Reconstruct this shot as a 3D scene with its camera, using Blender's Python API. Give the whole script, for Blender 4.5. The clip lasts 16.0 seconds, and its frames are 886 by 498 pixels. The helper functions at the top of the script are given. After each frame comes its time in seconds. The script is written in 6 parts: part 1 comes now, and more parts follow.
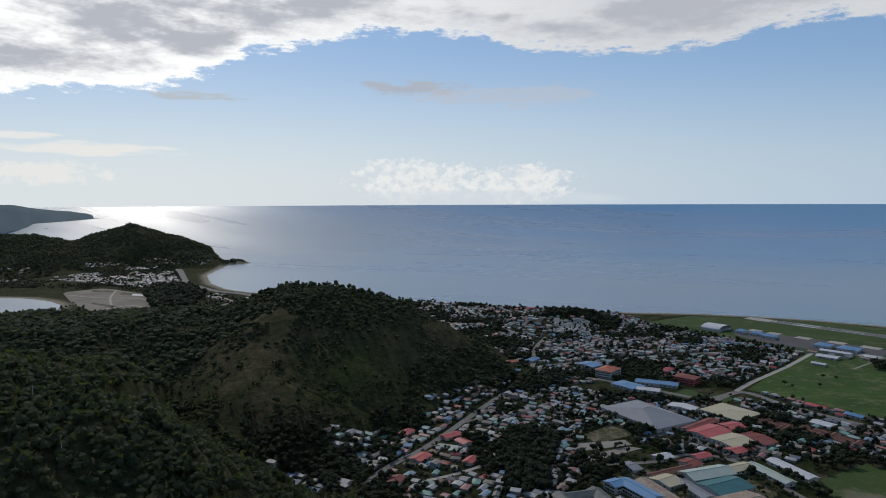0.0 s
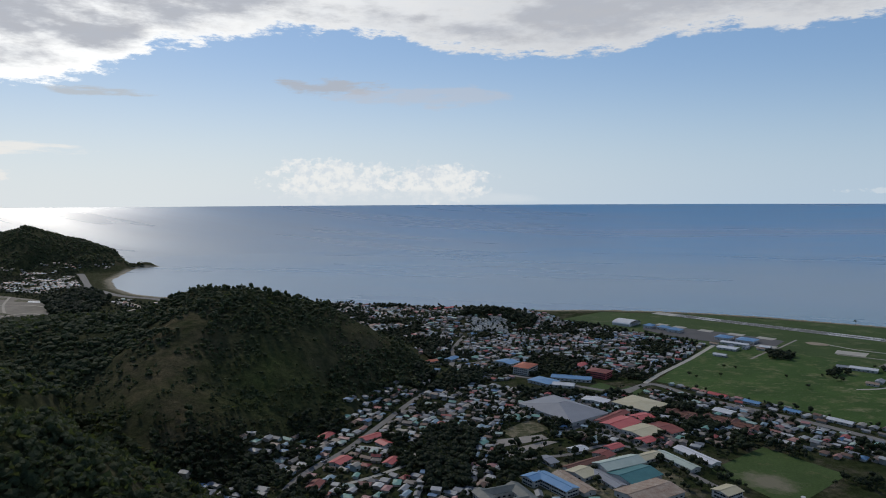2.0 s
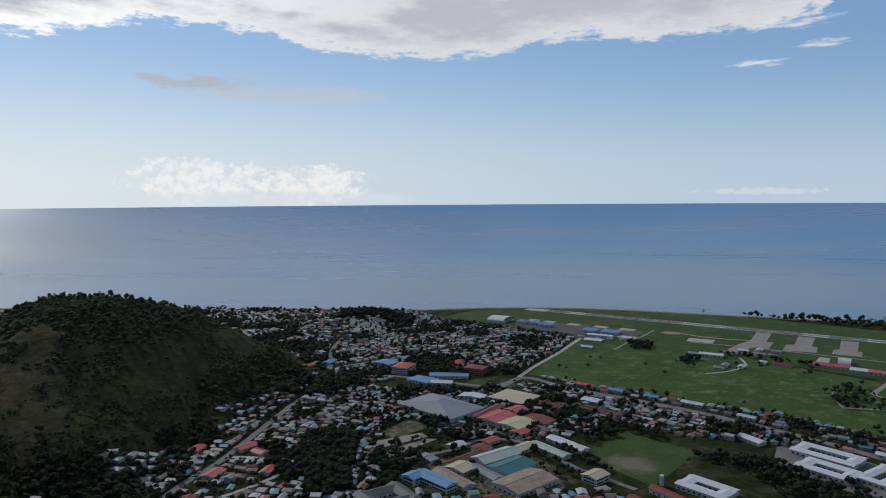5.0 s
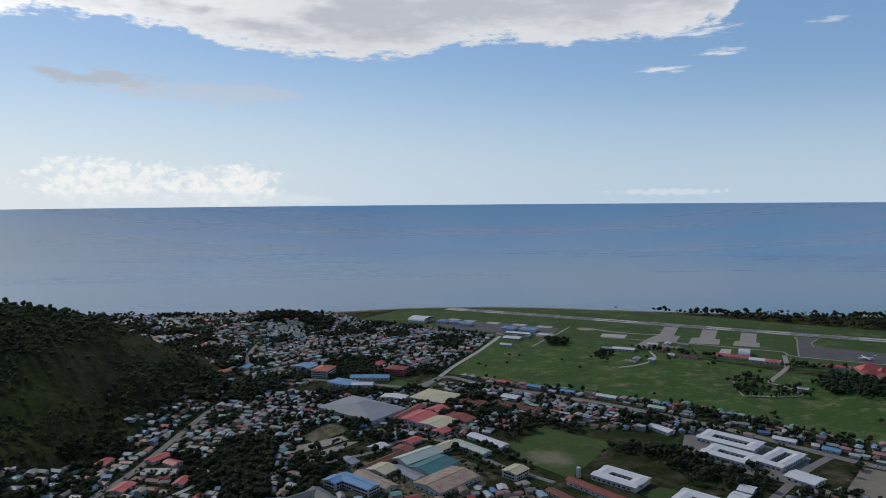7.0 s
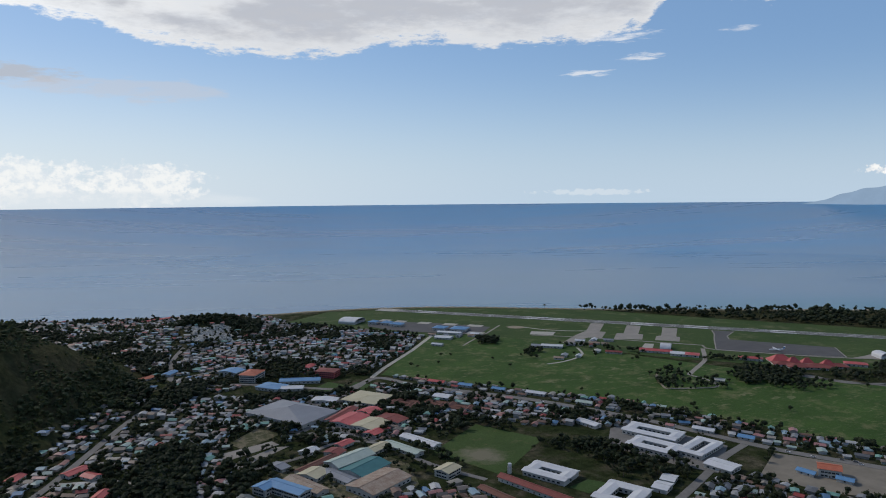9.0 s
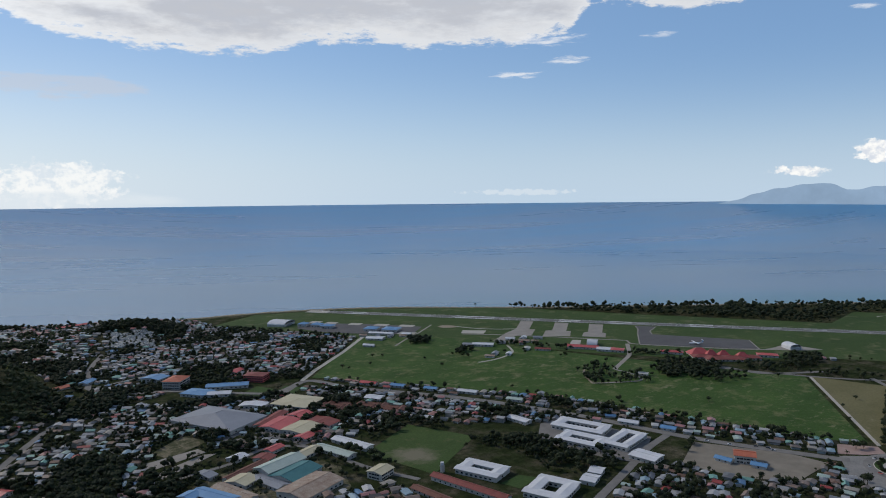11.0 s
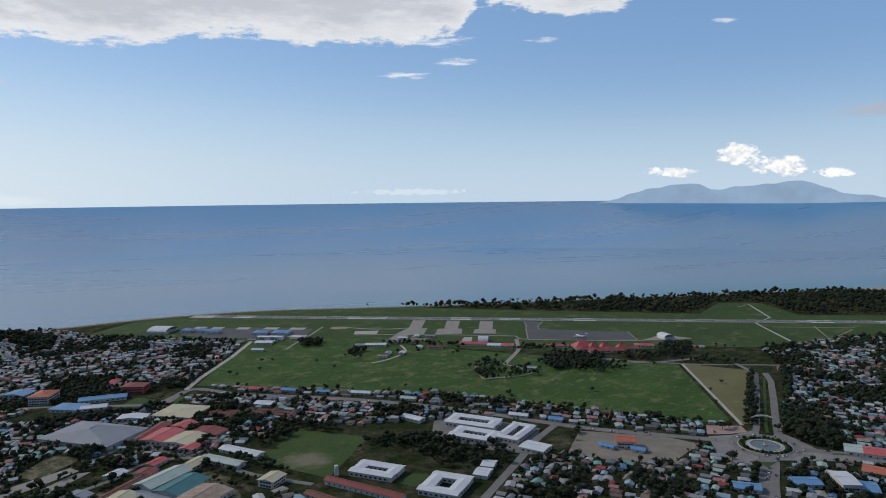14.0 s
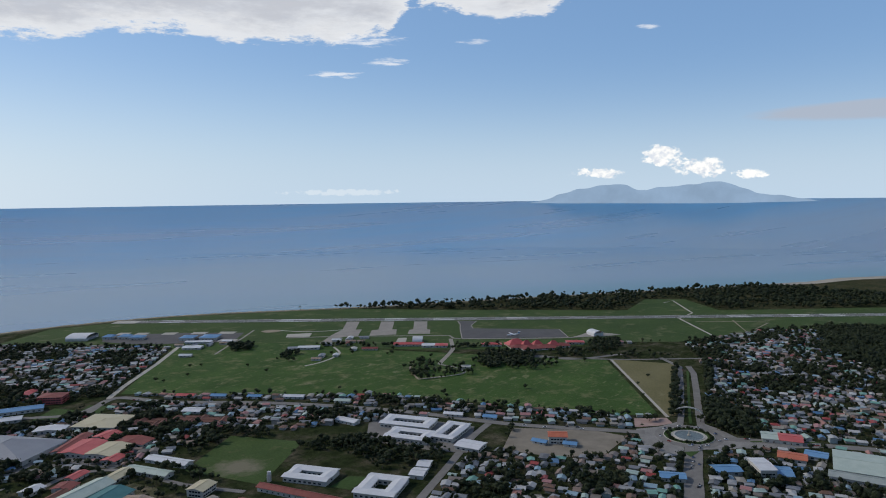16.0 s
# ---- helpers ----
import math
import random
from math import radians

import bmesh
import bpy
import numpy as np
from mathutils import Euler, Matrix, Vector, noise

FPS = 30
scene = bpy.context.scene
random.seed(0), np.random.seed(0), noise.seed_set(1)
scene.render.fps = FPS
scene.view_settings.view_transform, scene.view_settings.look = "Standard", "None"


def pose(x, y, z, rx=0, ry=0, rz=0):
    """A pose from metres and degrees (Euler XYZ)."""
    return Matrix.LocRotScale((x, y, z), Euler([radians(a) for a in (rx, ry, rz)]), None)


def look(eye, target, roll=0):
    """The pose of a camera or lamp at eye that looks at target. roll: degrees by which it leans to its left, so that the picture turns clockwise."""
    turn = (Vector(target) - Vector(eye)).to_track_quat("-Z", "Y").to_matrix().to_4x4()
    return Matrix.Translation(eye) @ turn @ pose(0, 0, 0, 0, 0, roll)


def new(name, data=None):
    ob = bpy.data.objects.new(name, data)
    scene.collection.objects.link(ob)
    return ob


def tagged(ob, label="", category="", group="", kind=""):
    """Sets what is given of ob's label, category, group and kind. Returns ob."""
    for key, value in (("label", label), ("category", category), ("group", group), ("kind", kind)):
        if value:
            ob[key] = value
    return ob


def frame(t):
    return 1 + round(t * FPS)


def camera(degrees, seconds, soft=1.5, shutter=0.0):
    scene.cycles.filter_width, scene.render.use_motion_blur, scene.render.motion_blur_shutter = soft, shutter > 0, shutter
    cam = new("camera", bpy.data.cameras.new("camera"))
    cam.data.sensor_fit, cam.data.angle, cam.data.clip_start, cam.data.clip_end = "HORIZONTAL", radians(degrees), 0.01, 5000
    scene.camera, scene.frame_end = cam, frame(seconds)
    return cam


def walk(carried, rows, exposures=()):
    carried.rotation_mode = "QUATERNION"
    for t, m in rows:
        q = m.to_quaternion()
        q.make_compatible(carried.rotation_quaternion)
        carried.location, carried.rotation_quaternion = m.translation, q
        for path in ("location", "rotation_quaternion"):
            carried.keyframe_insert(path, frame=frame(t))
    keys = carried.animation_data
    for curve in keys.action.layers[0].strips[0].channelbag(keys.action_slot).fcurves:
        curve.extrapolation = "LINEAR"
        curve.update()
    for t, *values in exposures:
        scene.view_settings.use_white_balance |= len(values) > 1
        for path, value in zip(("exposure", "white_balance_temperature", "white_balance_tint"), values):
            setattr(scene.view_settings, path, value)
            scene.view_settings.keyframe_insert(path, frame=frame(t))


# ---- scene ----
# A town, an airfield and hills by the sea, from a drone that hovers 260 m up and turns to the right.
cam = camera(66.1, 16.0, soft=1.0)
EYE = 260.0
K = 1.3  # metres to one unit of the plan
# seconds, turn to the right, tilt, lean
TURN = [
    (0.0, 0.0, -4.17, 0.25), (0.5, 1.74, -4.17, 0.26), (1.0, 3.48, -4.17, 0.26), (1.5, 5.17, -4.17, 0.28),
    (2.0, 6.87, -4.17, 0.30), (2.5, 8.60, -4.18, 0.32), (3.0, 10.28, -4.18, 0.34), (3.5, 11.95, -4.18, 0.35),
    (4.0, 13.72, -4.18, 0.37), (5.2, 17.92, -4.18, 0.41), (6.5, 22.36, -4.18, 0.46), (7.0, 23.99, -4.18, 0.48), (7.5, 25.46, -4.19, 0.51),
    (8.0, 26.91, -4.19, 0.53), (8.5, 28.44, -4.20, 0.55), (9.0, 29.84, -4.21, 0.56), (10.2, 33.30, -4.24, 0.58), (11.5, 37.16, -4.28, 0.60),
    (12.0, 38.70, -4.30, 0.62), (12.5, 40.28, -4.31, 0.63), (13.0, 41.88, -4.33, 0.65), (13.5, 43.41, -4.35, 0.66),
    (14.0, 44.79, -4.37, 0.67), (14.5, 46.16, -4.38, 0.68), (15.0, 47.53, -4.39, 0.70), (15.5, 48.94, -4.39, 0.71),
    (16.0, 50.38, -4.40, 0.72)]
walk(cam, [(t, pose(0, 0, EYE, 90 + p, r, -y)) for t, y, p, r in TURN], exposures=((0.0, -0.15), (4.0, -0.10), (9.0, 0.0), (16.0, 0.10)))

# ---- sky, sun ----
SUN_AZ, SUN_EL = -24.0, 38.0
world = bpy.data.worlds.new("world")
scene.world = world
world.use_nodes = True
wt = world.node_tree
wt.nodes.clear()


def plug(tree, socket, v):
    if isinstance(v, bpy.types.NodeSocket):
        tree.links.new(v, socket)
    else:
        socket.default_value = v


def wm(op, a, b=0.0, c=0.0, clamp=False):
    n = wt.nodes.new("ShaderNodeMath")
    n.operation, n.use_clamp = op, clamp
    for s, v in zip(n.inputs, (a, b, c)):
        plug(wt, s, v)
    return n.outputs[0]


def wstep(v, lo, hi):
    n = wt.nodes.new("ShaderNodeMapRange")
    n.interpolation_type = "SMOOTHSTEP"
    plug(wt, n.inputs[0], v)
    n.inputs[1].default_value, n.inputs[2].default_value = lo, hi
    return n.outputs[0]


def wmix(f, a, b):
    n = wt.nodes.new("ShaderNodeMix")
    n.data_type = "RGBA"
    plug(wt, n.inputs[0], f), plug(wt, n.inputs[6], a), plug(wt, n.inputs[7], b)
    return n.outputs[2]


def wnoise(az, el, sx, sy, seed, detail=7, rough=0.6):
    c = wt.nodes.new("ShaderNodeCombineXYZ")
    plug(wt, c.inputs[0], wm("MULTIPLY", az, sx)), plug(wt, c.inputs[1], wm("MULTIPLY", el, sy))
    c.inputs[2].default_value = seed
    n = wt.nodes.new("ShaderNodeTexNoise")
    n.inputs["Scale"].default_value, n.inputs["Detail"].default_value, n.inputs["Roughness"].default_value = 1, detail, rough
    wt.links.new(c.outputs[0], n.inputs["Vector"])
    return n.outputs["Fac"]


sky = wt.nodes.new("ShaderNodeTexSky")
sky.sky_type = "NISHITA"
sky.sun_disc = False
sky.sun_elevation, sky.sun_rotation = radians(SUN_EL), radians(SUN_AZ)
sky.altitude, sky.air_density, sky.dust_density, sky.ozone_density = 200, 1.0, 0.4, 3.0
coord = wt.nodes.new("ShaderNodeTexCoord")
xyz = wt.nodes.new("ShaderNodeSeparateXYZ")
wt.links.new(coord.outputs["Generated"], xyz.inputs[0])
AZ = wm("MULTIPLY", wm("ARCTAN2", xyz.outputs[0], xyz.outputs[1]), 57.2958)
EL = wm("MULTIPLY", wm("ARCSINE", xyz.outputs[2]), 57.2958)

# the high cloud bank: its lower edge by direction, (azimuth, elevation)
BANK = [(-40, 7.0), (-32.6, 7.7), (-28.5, 8.2), (-21.5, 8.6), (-17.5, 10.2), (-15.5, 11.7), (-10.3, 12.2), (-6.6, 13.5),
        (-0.6, 13.5), (4.5, 12.6), (10.5, 11.5), (16.7, 11.5), (21.4, 11.4), (24.8, 12.5), (28.5, 12.9), (33.2, 12.5),
        (37.6, 12.1), (42.5, 12.8), (46.0, 13.2), (48.0, 15.6), (52.0, 14.8), (55.5, 13.7), (59.0, 14.2), (62.0, 16.5), (90, 19)]
ramp = wt.nodes.new("ShaderNodeValToRGB")
for k, (a, e) in enumerate(BANK):
    p = (a + 40) / 130
    st = ramp.color_ramp.elements[k] if k < 2 else ramp.color_ramp.elements.new(p)
    st.position = p
    st.color = (e / 30, e / 30, e / 30, 1)
wt.links.new(wm("DIVIDE", wm("ADD", AZ, 40.0), 130.0, clamp=True), ramp.inputs[0])
edge = wm("MULTIPLY", ramp.outputs[0], 30.0)
n_edge = wm("ADD", wm("MULTIPLY", wnoise(AZ, EL, 0.22, 0.75, 3.1, 6, 0.64), 3.4), wm("MULTIPLY", wnoise(AZ, EL, 0.95, 2.9, 5.3, 6, 0.68), 1.7))
above = wm("ADD", wm("SUBTRACT", EL, edge), wm("SUBTRACT", n_edge, 2.45))
bank = wm("MULTIPLY", wstep(above, -0.05, 0.55), wm("MULTIPLY", wstep(EL, 36.0, 20.0), wstep(AZ, -75.0, -45.0)))
n_fold = wnoise(AZ, EL, 0.10, 0.30, 8.7, 6, 0.55)
n_fine = wnoise(AZ, EL, 0.5, 1.6, 1.7, 5, 0.6)
deep = wm("MULTIPLY", wstep(wm("ADD", n_fold, wm("MULTIPLY", n_fine, 0.3)), 0.52, 0.76), wstep(above, 0.2, 2.4))
near_sun = wm("ADD", wstep(AZ, 20.0, -30.0), 0.0)
CLOUD_WHITE, CLOUD_GREY = (8.6, 8.7, 8.9, 1), (5.2, 5.4, 5.9, 1)
bank_col = wmix(deep, wmix(near_sun, (7.4, 7.55, 7.8, 1), (12.5, 12.5, 12.3, 1)), CLOUD_GREY)
# moist air low over the sea, whiter towards the sun
haze_col = wmix(wstep(AZ, 45.0, -28.0), (5.1, 6.4, 7.7, 1), (7.8, 8.4, 8.7, 1))
air = wmix(wm("MULTIPLY", wstep(EL, 40.0, 17.0), 0.5), sky.outputs[0], wmix(wstep(AZ, 0.0, 75.0), (2.45, 4.15, 6.95, 1), (2.0, 3.75, 6.75, 1)))
away = wstep(AZ, 5.0, 75.0)
air = wmix(wm("MULTIPLY", wm("POWER", wstep(EL, 15.0, -1.0), wm("ADD", 1.3, wm("MULTIPLY", away, 1.0))), 0.93), air, haze_col)
colour = wmix(wm("MULTIPLY", bank, wm("ADD", 0.86, wm("MULTIPLY", n_fine, 0.2)), clamp=True), air, bank_col)


def puff(col, az, el, ra, re, amount, tone, seed, sx=0.5, sy=1.4, ragged=2.4, soft=0.9, detail=7, shade=None):
    """A small cloud: an uneven patch round one direction."""
    d = wm("ADD", wm("POWER", wm("ABSOLUTE", wm("DIVIDE", wm("SUBTRACT", AZ, az), ra)), 2.0),
           wm("POWER", wm("ABSOLUTE", wm("DIVIDE", wm("SUBTRACT", EL, el), re)), 2.0))
    n = wnoise(AZ, EL, sx, sy, seed, detail, 0.62)
    m = wstep(wm("ADD", d, wm("MULTIPLY", wm("SUBTRACT", n, 0.5), -2 * ragged)), 1.0, 1.0 - soft)
    if shade:
        n2 = wnoise(AZ, EL, sx * 1.5, sy * 1.3, seed + 5.5, 4, 0.6)
        tone = wmix(wstep(n2, 0.40, 0.66), tone, shade)
    return wmix(wm("MULTIPLY", m, amount), col, tone)


WARM, PALE, DUSK = (9.2, 9.1, 8.8, 1), (8.0, 8.2, 8.6, 1), (4.7, 5.0, 5.6, 1)
# grey wisps, white streaks
for az, el, ra, re, amount, tone, sx, sy in (
        (-2.4, 9.15, 4.4, 0.75, 0.85, DUSK, 0.3, 1.3), (5.5, 8.4, 8.0, 0.9, 0.5, (5.6, 5.8, 6.4, 1), 0.25, 1.1), (-19.5, 8.1, 4.3, 0.35, 0.7, (5.3, 5.5, 5.7, 1), 0.3, 1.8),
        (-28.0, 3.8, 7.5, 0.65, 0.85, WARM, 0.2, 1.4), (-31.5, 4.7, 3.5, 0.3, 0.8, WARM, 0.3, 1.8), (-31.0, 2.0, 5.5, 1.0, 0.8, WARM, 0.7, 1.1),
        (41.7, 9.95, 2.2, 0.30, 0.8, PALE, 0.7, 4.2), (46.0, 10.95, 1.7, 0.40, 0.75, PALE, 0.7, 4.0), (44.0, 12.6, 3.6, 0.55, 0.8, PALE, 0.6, 3.4),
        (53.2, 12.5, 1.6, 0.25, 0.6, PALE, 0.7, 4.0), (67.0, 12.95, 1.0, 0.22, 0.7, PALE, 0.8, 4.0)):
    colour = puff(colour, az, el, ra, re, amount, tone, az * 0.37 + el, sx, sy, *((2.6, 1.7) if az > 30 else (2.2, 0.9)), 6)
colour = puff(colour, 84.0, 5.75, 10.5, 0.85, 0.9, (4.0, 4.5, 5.4, 1), 19.6, 0.16, 0.9, 0.5, 0.6, 6)
# heaped clouds low over the sea and the island
for az, el, ra, re, amount, size, shade in (
        (-2.4, 1.5, 6.0, 1.9, 0.70, 1.0, (7.3, 7.9, 8.5, 1)), (6.4, 1.3, 4.6, 1.7, 0.72, 1.1, (7.2, 7.8, 8.4, 1)), (42.0, 0.45, 5.0, 0.28, 0.25, 1.8, None),
        (63.1, 1.75, 2.2, 0.42, 0.9, 1.5, (7.0, 7.4, 8.0, 1)), (68.2, 3.0, 1.7, 0.80, 0.95, 1.4, (6.8, 7.2, 7.9, 1)), (71.0, 2.05, 2.0, 0.75, 0.95, 1.4, (6.6, 7.0, 7.7, 1)), (74.5, 1.5, 1.3, 0.42, 0.9, 1.5, None)):
    colour = puff(colour, az, el, ra, re, amount, (9.9, 9.8, 9.5, 1), az * 0.61 + 2.0, size * 0.85, size * 1.15, 2.0, 0.6, 5, shade)
colour = puff(colour, 1.0, 0.1, 15.0, 0.8, 0.7, (7.3, 7.9, 8.4, 1), 21.2, 0.2, 0.8, 0.8, 0.9, 4)
back = wt.nodes.new("ShaderNodeBackground")
back.inputs["Strength"].default_value = 0.10
out = wt.nodes.new("ShaderNodeOutputWorld")
wt.links.new(colour, back.inputs["Color"])
wt.links.new(back.outputs[0], out.inputs[0])

sun = new("sun", bpy.data.lights.new("sun", "SUN"))
sun.data.energy, sun.data.angle, sun.data.color = 1.7, radians(1.0), (1.0, 0.93, 0.82)
sun_dir = Vector((math.sin(radians(SUN_AZ)) * math.cos(radians(SUN_EL)), math.cos(radians(SUN_AZ)) * math.cos(radians(SUN_EL)), math.sin(radians(SUN_EL))))
sun.matrix_world = look(sun_dir * 1000, (0, 0, 0))
tagged(sun, kind="structure")

# ---- materials ----


def material(name, rough=0.8, metal=0.0, spec=0.3):
    m = bpy.data.materials.new(name)
    m.use_nodes = True
    b = m.node_tree.nodes["Principled BSDF"]
    b.inputs["Roughness"].default_value, b.inputs["Metallic"].default_value = rough, metal
    b.inputs["Specular IOR Level"].default_value = spec
    return m, m.node_tree, b


def noise_of(t, scale, detail=5, rough=0.6, stretch=(1, 1, 1), where="Object"):
    c = t.nodes.new("ShaderNodeTexCoord")
    mp = t.nodes.new("ShaderNodeMapping")
    mp.inputs["Scale"].default_value = stretch
    n = t.nodes.new("ShaderNodeTexNoise")
    n.inputs["Scale"].default_value, n.inputs["Detail"].default_value, n.inputs["Roughness"].default_value = scale, detail, rough
    t.links.new(c.outputs[where], mp.inputs[0])
    t.links.new(mp.outputs[0], n.inputs["Vector"])
    return n.outputs["Fac"]


def ramp_of(t, fac, stops, constant=False):
    r = t.nodes.new("ShaderNodeValToRGB")
    if constant:
        r.color_ramp.interpolation = "CONSTANT"
    for k, (p, c) in enumerate(stops):
        e = r.color_ramp.elements[k] if k < 2 else r.color_ramp.elements.new(p)
        e.position = p
        e.color = (*c, 1)
    plug(t, r.inputs[0], fac)
    return r.outputs[0]


def mix_of(t, f, a, b, kind="MIX"):
    n = t.nodes.new("ShaderNodeMix")
    n.data_type, n.blend_type = "RGBA", kind
    plug(t, n.inputs[0], f), plug(t, n.inputs[6], a), plug(t, n.inputs[7], b)
    return n.outputs[2]


def math_of(t, op, a, b=0.0, clamp=False):
    n = t.nodes.new("ShaderNodeMath")
    n.operation, n.use_clamp = op, clamp
    plug(t, n.inputs[0], a), plug(t, n.inputs[1], b)
    return n.outputs[0]


def bump_of(t, b, height, strength, distance):
    n = t.nodes.new("ShaderNodeBump")
    n.inputs["Strength"].default_value, n.inputs["Distance"].default_value = strength, distance
    plug(t, n.inputs["Height"], height)
    t.links.new(n.outputs[0], b.inputs["Normal"])


def plain(name, dark, light, scale, rough=0.8, metal=0.0, spec=0.3, detail=5, bump=0.0, stretch=(1, 1, 1), fine=None):
    """A surface of two near tones with stains, and finer grain over them."""
    m, t, b = material(name, rough, metal, spec)
    col = ramp_of(t, noise_of(t, scale, detail, 0.62, stretch), [(0.32, dark), (0.68, light)])
    if fine:
        col = mix_of(t, 0.35, col, ramp_of(t, noise_of(t, fine, 3), [(0.3, dark), (0.7, light)]))
    t.links.new(col, b.inputs["Base Color"])
    if bump:
        bump_of(t, b, noise_of(t, scale * 4, 4), 0.6, bump)
    return m


def random_of(t, island):
    if island:
        return t.nodes.new("ShaderNodeNewGeometry").outputs["Random Per Island"]
    return t.nodes.new("ShaderNodeObjectInfo").outputs["Random"]


ROOFS = [(0.0, (0.296, 0.303, 0.310)), (0.10, (0.211, 0.225, 0.246)), (0.20, (0.387, 0.394, 0.401)), (0.29, (0.493, 0.493, 0.486)), (0.36, (0.190, 0.162, 0.141)), (0.44, (0.134, 0.141, 0.151)), (0.50, (0.310, 0.282, 0.239)),
         (0.56, (0.169, 0.099, 0.070)), (0.62, (0.239, 0.176, 0.141)), (0.67, (0.324, 0.060, 0.056)), (0.71, (0.352, 0.169, 0.141)),
         (0.75, (0.253, 0.366, 0.436)), (0.81, (0.092, 0.211, 0.366)), (0.85, (0.169, 0.352, 0.296)), (0.90, (0.352, 0.451, 0.408)), (0.95, (0.387, 0.190, 0.183))]


def roof_material(name, island):
    m, t, b = material(name, 0.55, 0.0, 0.35)
    base = ramp_of(t, random_of(t, island), ROOFS, True)
    wear = noise_of(t, 0.5, 6, 0.65, (1, 1, 1))
    col = mix_of(t, ramp_of(t, wear, [(0.52, (0, 0, 0)), (0.76, (0.5, 0.5, 0.5))]), base, (0.22, 0.15, 0.11, 1))
    col = mix_of(t, 0.45, col, ramp_of(t, noise_of(t, 2.2, 3), [(0.25, (0.45, 0.45, 0.45)), (0.75, (1.1, 1.1, 1.1))]), "MULTIPLY")
    t.links.new(col, b.inputs["Base Color"])
    bump_of(t, b, noise_of(t, 3.0, 2, 0.5, (1, 1, 1)), 0.5, 0.08)
    return m


def wall_material(name, island):
    m, t, b = material(name, 0.85)
    base = ramp_of(t, random_of(t, island), [(0.0, (0.38, 0.36, 0.33)), (0.25, (0.48, 0.47, 0.44)), (0.45, (0.30, 0.28, 0.26)),
                                             (0.6, (0.37, 0.33, 0.27)), (0.75, (0.32, 0.37, 0.37)), (0.88, (0.38, 0.32, 0.28))], True)
    col = mix_of(t, ramp_of(t, noise_of(t, 0.7, 6), [(0.45, (0, 0, 0)), (0.75, (0.5, 0.5, 0.5))]), base, (0.22, 0.19, 0.16, 1))
    t.links.new(col, b.inputs["Base Color"])
    return m


def leaf_material(name, island, tones):
    m, t, b = material(name, 0.75, 0.0, 0.2)
    col = ramp_of(t, random_of(t, island), tones)
    col = mix_of(t, 0.7, col, ramp_of(t, noise_of(t, 1.3, 4), [(0.3, (0.45, 0.45, 0.45)), (0.7, (1.3, 1.3, 1.2))]), "MULTIPLY")
    t.links.new(col, b.inputs["Base Color"])
    bump_of(t, b, noise_of(t, 2.2, 3), 0.8, 0.5)
    thin = t.nodes.new("ShaderNodeBsdfTranslucent")
    t.links.new(mix_of(t, 1.0, col, (1.3, 1.35, 0.7, 1), "MULTIPLY"), thin.inputs["Color"])
    both = t.nodes.new("ShaderNodeMixShader")
    both.inputs[0].default_value = 0.35
    t.links.new(b.outputs[0], both.inputs[1]), t.links.new(thin.outputs[0], both.inputs[2])
    t.links.new(both.outputs[0], t.nodes["Material Output"].inputs["Surface"])
    return m


LEAVES = [(0.0, (0.024, 0.034, 0.020)), (0.35, (0.033, 0.046, 0.025)), (0.7, (0.044, 0.058, 0.029)), (1.0, (0.062, 0.076, 0.038))]
m_roof_stuff, m_roof = roof_material("corrugated_roof_mixed", True), roof_material("corrugated_roof", False)
m_wall_stuff, m_wall = wall_material("rendered_wall_mixed", True), wall_material("rendered_wall", False)
m_leaf_stuff, m_leaf = leaf_material("foliage_mixed", True, LEAVES), leaf_material("foliage", True, LEAVES)
m_palm = leaf_material("palm_foliage", True, [(0.0, (0.028, 0.042, 0.016)), (1.0, (0.06, 0.075, 0.03))])
m_scrub_leaf = leaf_material("scrub_foliage", True, [(0.0, (0.050, 0.068, 0.036)), (0.4, (0.066, 0.086, 0.042)), (0.75, (0.084, 0.102, 0.048)), (1.0, (0.108, 0.120, 0.058))])
m_trunk = plain("bark", (0.06, 0.05, 0.04), (0.14, 0.115, 0.09), 3.0, 0.9)
m_runway = plain("runway_asphalt", (0.12, 0.12, 0.12), (0.19, 0.185, 0.175), 0.03, 0.9, fine=0.4)
m_road = plain("worn_road", (0.14, 0.135, 0.125), (0.23, 0.215, 0.20), 0.08, 0.9, fine=0.9)
m_forecourt = plain("worn_forecourt", (0.15, 0.145, 0.135), (0.30, 0.285, 0.265), 0.05, 0.9, detail=8, fine=0.5)
m_concrete = plain("pale_concrete", (0.34, 0.32, 0.28), (0.47, 0.44, 0.385), 0.05, 0.88, fine=0.5)
m_apron = plain("dark_apron", (0.075, 0.072, 0.075), (0.12, 0.115, 0.115), 0.03, 0.88, fine=0.5)
m_paint = plain("white_line_paint", (0.60, 0.60, 0.58), (0.80, 0.80, 0.78), 0.3, 0.7)
m_dirt = plain("bare_dirt", (0.22, 0.18, 0.13), (0.36, 0.30, 0.23), 0.09, 0.95, fine=0.8)
m_earth = plain("graded_earth", (0.15, 0.13, 0.10), (0.29, 0.255, 0.205), 0.012, 0.95, detail=8, fine=0.08)
m_sand = plain("beach_sand", (0.32, 0.28, 0.22), (0.46, 0.41, 0.34), 0.05, 0.95, fine=0.8)
m_white = plain("white_sheet_roof", (0.50, 0.51, 0.53), (0.66, 0.66, 0.67), 0.12, 0.5, fine=1.5)
m_grey_roof = plain("grey_sheet_roof", (0.20, 0.21, 0.235), (0.27, 0.28, 0.305), 0.05, 0.5, fine=0.8)
